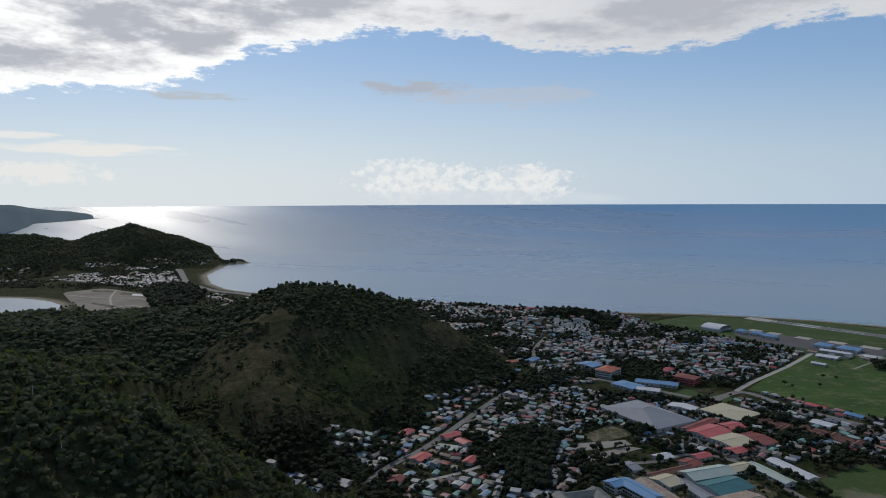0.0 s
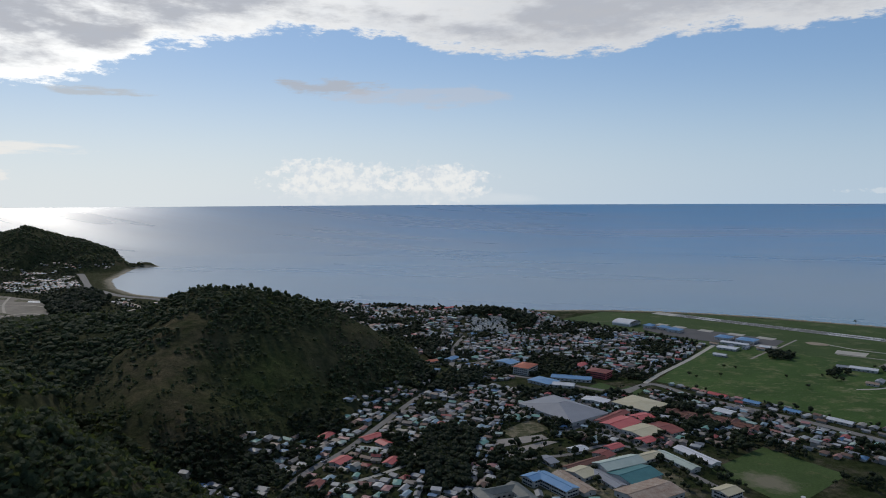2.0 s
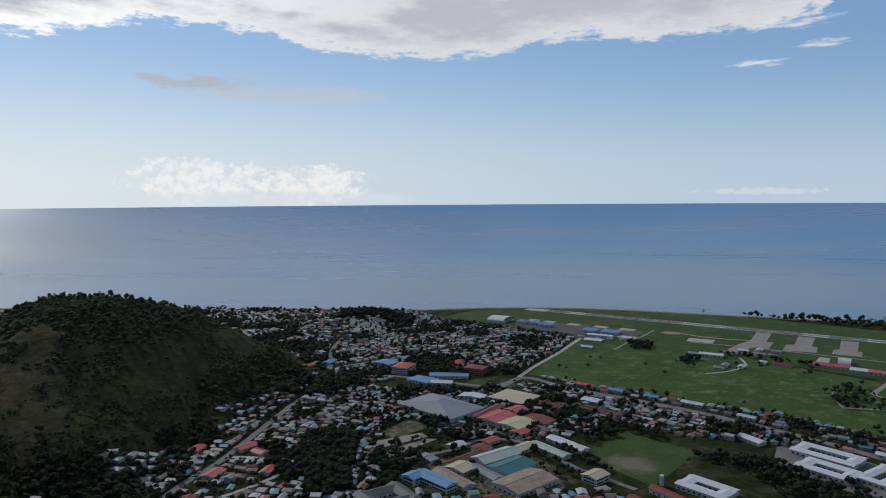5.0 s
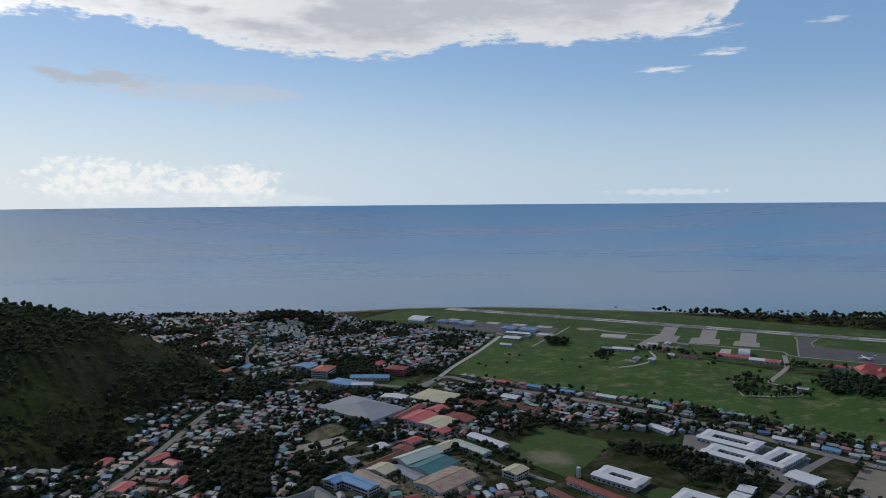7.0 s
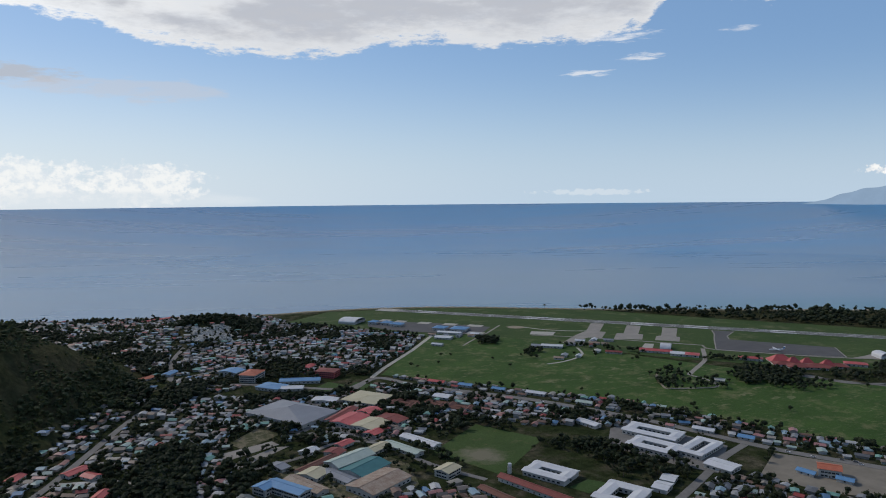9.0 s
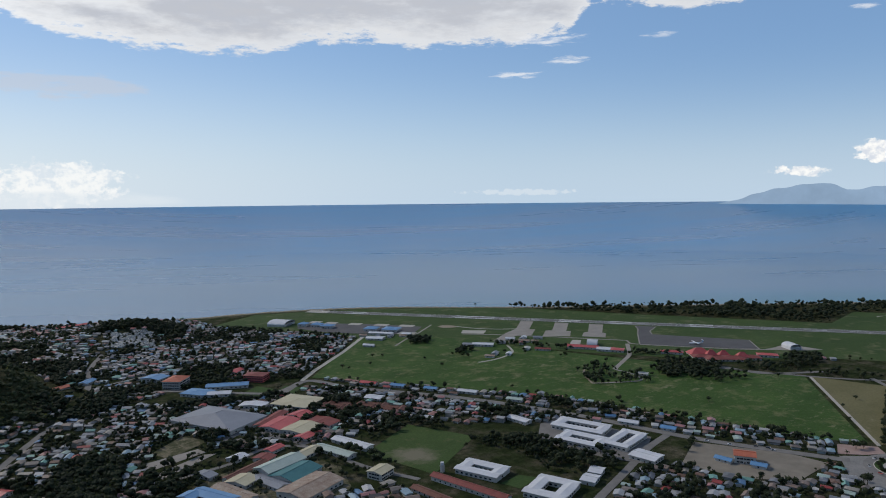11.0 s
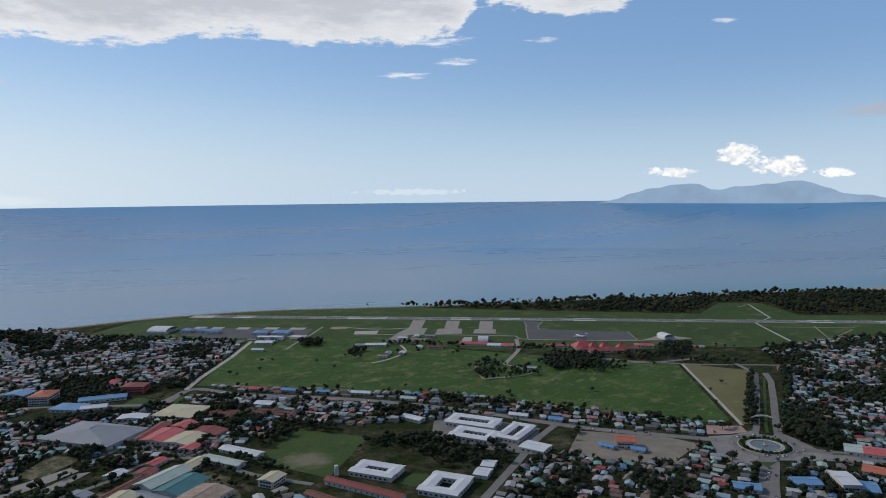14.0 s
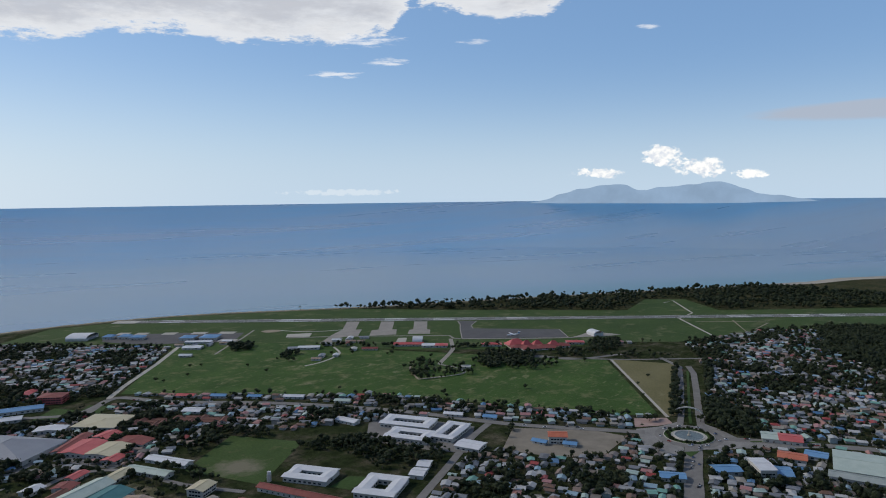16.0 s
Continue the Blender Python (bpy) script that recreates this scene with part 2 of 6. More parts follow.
m_red_roof = plain("red_sheet_roof", (0.40, 0.075, 0.075), (0.55, 0.13, 0.12), 0.12, 0.55, fine=1.2)
m_dark_red = plain("dark_red_roof", (0.17, 0.045, 0.04), (0.27, 0.075, 0.06), 0.15, 0.65, fine=1.2)
m_orange_roof = plain("orange_tile_roof", (0.40, 0.11, 0.06), (0.52, 0.17, 0.10), 0.15, 0.65, fine=1.2)
m_blue_roof = plain("blue_sheet_roof", (0.10, 0.23, 0.41), (0.16, 0.31, 0.50), 0.12, 0.5, fine=1.2)
m_teal_roof = plain("teal_sheet_roof", (0.03, 0.13, 0.14), (0.06, 0.19, 0.195), 0.12, 0.5, fine=1.2)
m_green_roof = plain("pale_green_roof", (0.34, 0.41, 0.36), (0.46, 0.52, 0.46), 0.12, 0.55, fine=1.2)
m_cream_roof = plain("cream_sheet_roof", (0.42, 0.37, 0.24), (0.54, 0.49, 0.34), 0.12, 0.6, fine=1.2)
m_rust_roof = plain("rusted_sheet_roof", (0.20, 0.11, 0.07), (0.42, 0.36, 0.29), 0.16, 0.7, detail=8, fine=1.0)
m_brown_roof = plain("brown_tile_roof", (0.13, 0.055, 0.04), (0.21, 0.095, 0.07), 0.2, 0.75, fine=1.5)
m_plaster = plain("white_plaster", (0.40, 0.39, 0.36), (0.56, 0.55, 0.52), 0.2, 0.85, fine=1.0)
m_glass = plain("dark_window", (0.02, 0.025, 0.03), (0.05, 0.055, 0.06), 0.5, 0.15, spec=0.6)
m_door = plain("brown_door", (0.10, 0.06, 0.04), (0.18, 0.11, 0.07), 0.8, 0.6)
m_hedge = leaf_material("hedge", True, LEAVES)


def grass_material(name, dark, light, dry, scale, amount, stretch=(1, 1, 1), trails=False):
    m, t, b = material(name, 0.9, 0.0, 0.15)
    col = ramp_of(t, noise_of(t, scale, 7, 0.65), [(0.30, dark), (0.70, light)])
    patch = ramp_of(t, noise_of(t, scale * 2.3, 8, 0.7, stretch), [(amount, (0, 0, 0)), (amount + 0.16, (0.9, 0.9, 0.9))])
    col = mix_of(t, patch, col, dry)
    if trails:
        line = math_of(t, "ABSOLUTE", math_of(t, "SUBTRACT", noise_of(t, 0.011, 4, 0.55, (1, 1.6, 1)), 0.5))
        seen = math_of(t, "MULTIPLY", ramp_of(t, line, [(0.003, (0.6, 0.6, 0.6)), (0.016, (0, 0, 0))]), ramp_of(t, noise_of(t, 0.022, 5), [(0.52, (0, 0, 0)), (0.62, (1, 1, 1))]))
        col = mix_of(t, seen, col, (0.24, 0.22, 0.13, 1))
        col = mix_of(t, ramp_of(t, noise_of(t, 0.085, 6, 0.7, (0.5, 1.3, 1)), [(0.575, (0, 0, 0)), (0.68, (0.75, 0.75, 0.75))]), col, (0.20, 0.19, 0.105, 1))
    col = mix_of(t, 0.5, col, ramp_of(t, noise_of(t, 0.35, 5), [(0.3, (0.6, 0.6, 0.6)), (0.7, (1.25, 1.25, 1.2))]), "MULTIPLY")
    t.links.new(col, b.inputs["Base Color"])
    bump_of(t, b, noise_of(t, 0.8, 4), 0.6, 0.4)
    return m


m_meadow = grass_material("meadow_grass", (0.031, 0.069, 0.013), (0.058, 0.110, 0.023), (0.16, 0.16, 0.075, 1), 0.014, 0.52, (1, 1, 1), True)
m_airfield = grass_material("airfield_grass", (0.036, 0.068, 0.017), (0.060, 0.096, 0.026), (0.15, 0.15, 0.08, 1), 0.010, 0.535)
m_pitch = grass_material("pitch_grass", (0.036, 0.070, 0.018), (0.058, 0.098, 0.028), (0.17, 0.15, 0.09, 1), 0.022, 0.57)
m_waste = grass_material("waste_ground", (0.045, 0.055, 0.022), (0.10, 0.095, 0.05), (0.24, 0.20, 0.14, 1), 0.03, 0.46)
m_dry = grass_material("dry_field", (0.14, 0.13, 0.06), (0.19, 0.17, 0.085), (0.30, 0.26, 0.16, 1), 0.015, 0.60)

# land: town soil, hill scrub and forest floor, sand at the shore, by the painted weights of the sheet
m_land, t, b = material("land", 1.0, 0.0, 0.02)
soil = ramp_of(t, noise_of(t, 0.035, 8, 0.68), [(0.30, (0.016, 0.025, 0.010)), (0.48, (0.033, 0.043, 0.018)), (0.60, (0.070, 0.066, 0.043)), (0.76, (0.17, 0.15, 0.115))])
scrub = ramp_of(t, noise_of(t, 0.012, 8, 0.68), [(0.30, (0.030, 0.036, 0.017)), (0.46, (0.044, 0.049, 0.024)), (0.60, (0.066, 0.062, 0.034)), (0.76, (0.105, 0.086, 0.054))])
worn_slope = ramp_of(t, noise_of(t, 0.03, 8, 0.7), [(0.36, (0.040, 0.046, 0.020)), (0.52, (0.085, 0.074, 0.042)), (0.68, (0.15, 0.115, 0.07))])
green_slope = ramp_of(t, noise_of(t, 0.03, 8, 0.7), [(0.38, (0.026, 0.040, 0.013)), (0.6, (0.060, 0.085, 0.024))])
for key, colr in (("hill", scrub), ("bare", worn_slope), ("grassy", green_slope), ("sand", ramp_of(t, noise_of(t, 0.05, 5), [(0.3, (0.30, 0.26, 0.20)), (0.7, (0.46, 0.41, 0.34))]))):
    at = t.nodes.new("ShaderNodeAttribute")
    at.attribute_name = key
    soil = mix_of(t, at.outputs["Fac"], soil, colr)
soil = mix_of(t, 0.9, soil, ramp_of(t, noise_of(t, 0.11, 8, 0.75), [(0.36, (0.62, 0.66, 0.62)), (0.64, (1.55, 1.50, 1.42))]), "MULTIPLY")
t.links.new(soil, b.inputs["Base Color"])
bump_of(t, b, noise_of(t, 0.12, 7, 0.72), 1.0, 4.0)

# sea: a low swell, calmer and rougher lanes, paler shallows
m_sea, t, b = material("sea_water", 0.2, 0.0, 0.5)
b.inputs["IOR"].default_value = 1.33
turned = t.nodes.new("ShaderNodeMapping")
turned.inputs["Rotation"].default_value = (0, 0, radians(28))
t.links.new(t.nodes.new("ShaderNodeTexCoord").outputs["Object"], turned.inputs[0])
drawn = t.nodes.new("ShaderNodeMapping")
drawn.inputs["Scale"].default_value = (0.14, 1, 1)
t.links.new(turned.outputs[0], drawn.inputs[0])
lane_tex = t.nodes.new("ShaderNodeTexNoise")
lane_tex.inputs["Scale"].default_value, lane_tex.inputs["Detail"].default_value, lane_tex.inputs["Roughness"].default_value = 0.0036, 4, 0.6
lane_tex.inputs["Distortion"].default_value = 0.3
t.links.new(drawn.outputs[0], lane_tex.inputs["Vector"])
lanes = lane_tex.outputs["Fac"]
off = t.nodes.new("ShaderNodeAttribute")
off.attribute_name = "offshore"
deepc = mix_of(t, math_of(t, "ADD", off.outputs["Fac"], math_of(t, "MULTIPLY", math_of(t, "SUBTRACT", noise_of(t, 0.0007, 3, 0.5), 0.5), 1.2), True),
               (0.200, 0.285, 0.370, 1), (0.055, 0.255, 0.490, 1))
deepc = mix_of(t, 0.8, deepc, ramp_of(t, lanes, [(0.36, (0.72, 0.78, 0.84)), (0.50, (0.98, 0.98, 0.98)), (0.66, (1.18, 1.15, 1.10))]), "MULTIPLY")
at = t.nodes.new("ShaderNodeAttribute")
at.attribute_name = "shallow"
t.links.new(mix_of(t, at.outputs["Fac"], deepc, (0.075, 0.225, 0.275, 1)), b.inputs["Base Color"])
t.links.new(ramp_of(t, lanes, [(0.36, (0.26, 0.26, 0.26)), (0.66, (0.34, 0.34, 0.34))]), b.inputs["Roughness"])
waves = noise_of(t, 0.012, 3, 0.5)
bump_of(t, b, waves, 0.03, 0.3)

# far land: air-scattered haze painted on as a glow, over some ground colour
def haze_glow_material(name, glow, tone, strength):
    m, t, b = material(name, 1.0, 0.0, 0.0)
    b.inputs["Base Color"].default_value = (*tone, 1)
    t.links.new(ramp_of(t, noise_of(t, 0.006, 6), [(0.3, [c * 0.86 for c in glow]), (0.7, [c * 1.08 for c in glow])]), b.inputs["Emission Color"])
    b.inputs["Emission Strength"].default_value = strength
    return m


m_far_island = haze_glow_material("far_island_haze_glow", (0.25, 0.355, 0.495), (0.03, 0.035, 0.04), 1.0)
m_far_head = haze_glow_material("far_headland_haze_glow", (0.072, 0.098, 0.128), (0.04, 0.05, 0.04), 1.0)

# ---- shape helpers ----
rng = np.random.default_rng(7)


def value_noise(x, y, seed):
    """Smooth lattice noise, 0 to 1, for arrays."""
    xi, yi = np.floor(x).astype(np.int64), np.floor(y).astype(np.int64)
    fx, fy = x - xi, y - yi
    fx, fy = fx * fx * (3 - 2 * fx), fy * fy * (3 - 2 * fy)

    def lattice(a, c):
        h = (a * 374761393 + c * 668265263 + seed * 144665) & 0x7FFFFFFF
        h = ((h ^ (h >> 13)) * 1274126177) & 0x7FFFFFFF
        return ((h ^ (h >> 16)) & 0xFFFF) / 65535.0
    top = lattice(xi, yi) * (1 - fx) + lattice(xi + 1, yi) * fx
    low = lattice(xi, yi + 1) * (1 - fx) + lattice(xi + 1, yi + 1) * fx
    return top * (1 - fy) + low * fy


def fractal(x, y, size, seed, octaves=4):
    total, amp, norm = 0, 1.0, 0
    for k in range(octaves):
        total = total + amp * value_noise(x / size * 2 ** k, y / size * 2 ** k, seed + k)
        norm += amp
        amp *= 0.5
    return total / norm


def inside(poly, x, y):
    x, y = np.asarray(x, float), np.asarray(y, float)
    r = np.zeros(x.shape, bool)
    n = len(poly)
    for k in range(n):
        (x1, y1), (x2, y2) = poly[k], poly[(k + 1) % n]
        if y1 == y2:
            continue
        r ^= ((y1 > y) != (y2 > y)) & (x < (x2 - x1) * (y - y1) / (y2 - y1) + x1)
    return r


def along(line, x, y):
    """Distance to a broken line, and the third and later numbers of its points taken along it."""
    best = np.full(np.shape(x), 1e9)
    extra = [np.zeros(np.shape(x)) for _ in line[0][2:]]
    for p, q in zip(line, line[1:]):
        dx, dy = q[0] - p[0], q[1] - p[1]
        s = np.clip(((x - p[0]) * dx + (y - p[1]) * dy) / (dx * dx + dy * dy), 0, 1)
        d = np.hypot(x - p[0] - s * dx, y - p[1] - s * dy)
        near = d < best
        best = np.where(near, d, best)
        for k in range(len(extra)):
            extra[k] = np.where(near, p[2 + k] + s * (q[2 + k] - p[2 + k]), extra[k])
    return best, extra


def plan(points, k=K):
    """Points of the plan in metres; what follows x and y is kept."""
    return [(p[0] * k, p[1] * k, *p[2:]) for p in points]


def polar(az, d, z):
    return (d * math.sin(radians(az)), d * math.cos(radians(az)), z)


# ---- land and sea ----
COAST = [(-4900, 3200)] + plan([(-1750, 2650), (-1300, 2720), (-1000, 2640), (-870, 2440), (-770, 2260), (-705, 2190), (-672, 2178), (-640, 2196), (-618, 2176), (-640, 2140), (-676, 2112), (-664, 2040),
         (-633, 1809), (-563, 1635), (-491, 1528), (-417, 1470), (-180, 1385), (100, 1275), (305, 1192), (438, 1173), (517, 1147), (597, 1112),
         (676, 1061), (750, 998), (827, 936), (910, 872), (1100, 748), (1303, 606), (1528, 449), (1681, 332), (1793, 292), (1900, 200), (2400, -150)]) + [(4900, -1200)]
LAND = COAST + [(4900, -4950), (-4900, -4950)]
LAGOON = plan([(-744, 1125), (-735, 1142), (-738, 1199), (-712, 1241), (-734, 1302), (-788, 1355), (-858, 1397), (-923, 1407), (-1300, 1430), (-1300, 1000), (-900, 1020)])
RIDGES = [  # points x, y, height, width; the spurs that meet the town and the bay
    [polar(-50, 1000, 60) + (330,), polar(-33.3, 880, 71) + (300,), polar(-28, 850, 71) + (290,), polar(-22, 830, 70) + (280,), polar(-17.8, 810, 73) + (270,), polar(-13.4, 800, 99) + (262,),
     polar(-8.7, 790, 98) + (255,), polar(-6.8, 790, 91) + (245,), polar(-3.1, 790, 74) + (225,), polar(0.7, 785, 48) + (180,), polar(4.1, 780, 20) + (110,), polar(5.6, 780, 3) + (50,)],
    [polar(-10.5, 790, 97) + (180,), polar(-14.5, 690, 78) + (150,), polar(-15.5, 610, 45) + (120,)],
    [polar(-60, 600, 130) + (420,), polar(-33.5, 420, 111) + (330,), polar(-29, 400, 97) + (300,), polar(-22.4, 390, 77) + (220,), polar(-17.3, 400, 44) + (140,), polar(-11.4, 425, 6) + (60,)],
    [polar(-45, 2500, 120) + (380,), polar(-37, 2450, 105) + (380,), polar(-31, 2420, 97) + (350,), polar(-28.5, 2440, 70) + (320,), polar(-24.7, 2480, 122) + (340,), polar(-22.3, 2440, 88) + (270,), polar(-19.9, 2370, 55) + (170,)],
    [polar(-20.5, 2230, 44) + (120,), polar(-19.0, 2200, 30) + (90,)],
    [polar(-17.3, 2240, 16) + (40,), polar(-16.5, 2262, 19) + (36,)],
    [(-2500, -900, 330, 1500), (-400, -900, 240, 900), (1500, -1700, 300, 1400), (4200, -2600, 360, 1800)],
    [polar(7.6, 1090, 12) + (80,), polar(9.4, 1085, 21) + (100,), polar(12.0, 1110, 19) + (95,), polar(13.6, 1120, 6) + (60,)],
]
RIDGES = [[tuple(c * K for c in p) for p in line] for line in RIDGES]
FLAT_SEA = 3450.0


def bowl(r):
    """Sea level: flat, then lifted towards its rim so that it ends at the height of the horizon."""
    tilt = np.where(r > FLAT_SEA, EYE / FLAT_SEA + (r - FLAT_SEA) * (0.0077 - EYE / FLAT_SEA) / (4900 - FLAT_SEA), 0)
    return np.where(r > FLAT_SEA, EYE - r * tilt, 0.0)


def shore(x, y):
    """Distance to the shore, negative in the water."""
    d = along(COAST, x, y)[0]
    d = np.where(inside(LAND, x, y), d, -d)
    lag = along(LAGOON + LAGOON[:1], x, y)[0]
    return np.where(inside(LAGOON, x, y), -lag, np.minimum(d, lag))


def height(x, y):
    x, y = np.asarray(x, float), np.asarray(y, float)
    wx, wy = x + 40 * (fractal(x, y, 130, 5) - 0.5), y + 40 * (fractal(x, y, 130, 9) - 0.5)
    z = np.zeros(x.shape)
    for line in RIDGES:
        d, (top, wide) = along(line, wx, wy)
        s = np.clip(1 - d / wide, 0, 1)
        z = np.maximum(z, top * np.where(s > 0.75, 1 - 1.6 * (1 - s) ** 2 * 1.2, s * 1.173))
    rough = np.clip(z / 25, 0, 1)
    gully = np.abs(fractal(x, y, 90, 31, 4) - 0.5) * 2
    z = z + rough * ((fractal(x, y, 60, 17, 4) - 0.5) * 13 - (0.35 - np.clip(gully, 0, 0.35)) * 22 * np.clip(1 - z / 105, 0, 1))
    z = np.maximum(z, 0)
    sd = shore(x, y)
    return np.where(sd < 30, np.minimum(z, np.clip(0.25 * sd, -8, 0) + np.where(sd > 0, z * np.clip(sd / 30, 0, 1), 0)), z)


def height_at(x, y):
    return float(height(np.array([x]), np.array([y]))[0])


def grid_mesh(name, xs, ys, z, keep, mat, attributes):
    nx, ny = len(xs), len(ys)
    gx, gy = np.meshgrid(xs, ys)
    idx = np.arange(nx * ny).reshape(ny, nx)
    quads = np.stack([idx[:-1, :-1], idx[:-1, 1:], idx[1:, 1:], idx[1:, :-1]], -1).reshape(-1, 4)
    quads = quads[keep.ravel()[quads].all(1)]
    me = raw_mesh(name, np.stack([gx, gy, z], -1).reshape(-1, 3), quads, smooth=True)
    for key, values in attributes.items():
        a = me.attributes.new(key, "FLOAT", "POINT")
        a.data.foreach_set("value", np.ascontiguousarray(values.ravel(), dtype=np.float32))
    me.materials.append(mat)
    return new(name, me)


def raw_mesh(name, verts, faces, smooth=False, slots=None):
    """A mesh from arrays; all faces have the same number of corners."""
    me = bpy.data.meshes.new(name)
    n, k = faces.shape
    me.vertices.add(len(verts))
    me.vertices.foreach_set("co", np.ascontiguousarray(verts, dtype=np.float32).ravel())
    me.loops.add(n * k)
    me.loops.foreach_set("vertex_index", np.ascontiguousarray(faces, dtype=np.int32).ravel())
    me.polygons.add(n)
    me.polygons.foreach_set("loop_start", np.arange(0, n * k, k, dtype=np.int32))
    if slots is not None:
        me.polygons.foreach_set("material_index", np.ascontiguousarray(slots, dtype=np.int32))
    me.polygons.foreach_set("use_smooth", np.full(n, smooth))
    me.update(calc_edges=True)
    return me


xs = np.concatenate([np.linspace(-4900, -1980, 22), np.arange(-1950, 2600, 15.5), np.linspace(2630, 4900, 18)])
ys = np.concatenate([np.linspace(-4900, -330, 30), np.arange(-310, 3550, 15.5), np.linspace(3580, 4900, 12)])
gx, gy = np.meshgrid(xs, ys)
gr = np.hypot(gx, gy)
gz = height(gx, gy)
gs = shore(gx, gy)
hilly = np.clip((gz - 2) / 8, 0, 1)
SHORE_WOOD = plan([(800, 948), (935, 752), (1045, 592), (1098, 506), (1235, 535), (1285, 466), (1196, 376), (1278, 282), (1395, 150), (1560, -60), (2000, 90), (1880, 190), (1780, 275), (1660, 330), (1520, 440), (1290, 600), (1095, 735), (905, 858)])
EAST = plan([(1035, 285), (1120, 215), (1200, 225), (1330, 30), (1300, -60), (900, -60), (860, 60), (830, 95), (762, 115), (880, 190), (960, 215)])
wooded = (inside(SHORE_WOOD, gx, gy) | inside(EAST, gx, gy)) * 1.0
ground = grid_mesh("ground", xs, ys, gz + bowl(gr), gr < 4890, m_land,
                   {"hill": np.clip(hilly + wooded + (gr > 1690) * (gy > 1620) * (gx < -545) * 0.75, 0, 1), "sand": np.clip(1 - np.abs(gs - 4) / 22, 0, 1) * (gz < 3)})
a = ground.data.attributes.new("bare", "FLOAT", "POINT")
spur = np.clip(1.3 - along(plan([(-190, 700), (-165, 615), (-160, 535)]), gx, gy)[0] / 62, 0, 0.9) * np.clip(fractal(gx, gy, 45, 23, 3) * 2.6 - 0.45, 0, 1)
a.data.foreach_set("value", np.ascontiguousarray(spur.ravel(), dtype=np.float32))
a = ground.data.attributes.new("grassy", "FLOAT", "POINT")
lush = 0.45 * np.clip(1.4 - np.hypot((gx + 105) / 75, (gy - 800) / 70), 0, 1)
a.data.foreach_set("value", np.ascontiguousarray(lush.ravel(), dtype=np.float32))
tagged(ground, "soil of the coastal plain and scrub-covered hills down to the shore", "ground", kind="structure")

ang = np.radians(np.arange(0, 360, 1.5))
rad = np.concatenate([[20, 300, 600], np.arange(800, 3450, 45), np.linspace(3450, 4895, 36)])
sa, sr = np.meshgrid(ang, rad)
sx, sy = sr * np.sin(sa), sr * np.cos(sa)
sv = np.stack([sx, sy, bowl(sr) - 1.0], -1).reshape(-1, 3)
na = len(ang)
ring = np.arange(na)
quads = np.concatenate([np.stack([k * na + ring, (k + 1) * na + ring, (k + 1) * na + (ring + 1) % na, k * na + (ring + 1) % na], -1) for k in range(len(rad) - 1)])
me = raw_mesh("sea", sv, quads[:, ::-1], True)
a = me.attributes.new("shallow", "FLOAT", "POINT")
east = np.clip((sx - 585) / 1170, 0, 1)
a.data.foreach_set("value", np.ascontiguousarray((np.clip(1 + shore(sx, sy) / 330, 0, 1) ** 1.5 * east).ravel(), dtype=np.float32))
a = me.attributes.new("offshore", "FLOAT", "POINT")
a.data.foreach_set("value", np.ascontiguousarray(np.clip((-shore(sx, sy) - 500) / 1900, 0, 1).ravel(), dtype=np.float32))
me.materials.append(m_sea)
tagged(new("sea", me), "calm blue-grey sea with wind lanes out to the horizon", "water", kind="structure")


def far_ridge(name, dist, profile, mat, label):
    """Far land on the rim of the sea: a ridge with a front and a back slope."""
    prof = np.array(profile)
    az = np.linspace(prof[0, 0], prof[-1, 0], 90)
    top = np.interp(az, prof[:, 0], prof[:, 1])
    base = np.interp(az, prof[:, 0], prof[:, 2])
    top = top + (value_noise(az * 1.3, az * 0, 3) - 0.5) * 0.10 * np.clip((top - base) * 2, 0, 1)
    rows = []
    shore_d = FLAT_SEA + (EYE / FLAT_SEA + np.tan(np.radians(base))) / ((EYE / FLAT_SEA - 0.0077) / (4900 - FLAT_SEA))
    for k, f in enumerate((0, 0.35, 0.7, 1.0, 0.5, -0.3)):
        d = shore_d + dist * k
        wob = (value_noise(az * 1.7 + k * 9, az * 0 + k, 6) - 0.5) * 0.18 * (0 < f < 1)
        el = base + (top - base) * np.clip(f + wob, -0.3, 1)
        rows.append(np.stack([d * np.sin(np.radians(az)), d * np.cos(np.radians(az)), EYE + d * np.tan(np.radians(el))], -1))
    v = np.concatenate(rows)
    n = len(az)
    j = np.arange(n - 1)
    f = np.concatenate([np.stack([k * n + j, k * n + j + 1, (k + 1) * n + j + 1, (k + 1) * n + j], -1) for k in range(len(rows) - 1)])
    me = raw_mesh(name, v, f, True)
    me.materials.append(mat)
    return tagged(new(name, me), label, "backdrop", kind="structure")


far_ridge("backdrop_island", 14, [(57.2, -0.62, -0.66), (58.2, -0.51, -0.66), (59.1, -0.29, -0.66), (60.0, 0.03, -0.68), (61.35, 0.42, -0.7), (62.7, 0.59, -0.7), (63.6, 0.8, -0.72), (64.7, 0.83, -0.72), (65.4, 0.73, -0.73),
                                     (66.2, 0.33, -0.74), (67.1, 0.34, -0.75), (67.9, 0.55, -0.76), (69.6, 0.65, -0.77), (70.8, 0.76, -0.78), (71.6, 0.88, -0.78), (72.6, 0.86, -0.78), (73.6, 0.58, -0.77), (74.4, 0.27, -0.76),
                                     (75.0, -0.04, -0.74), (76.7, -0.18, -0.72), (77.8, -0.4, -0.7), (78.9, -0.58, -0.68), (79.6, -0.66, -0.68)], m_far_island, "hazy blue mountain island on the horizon")
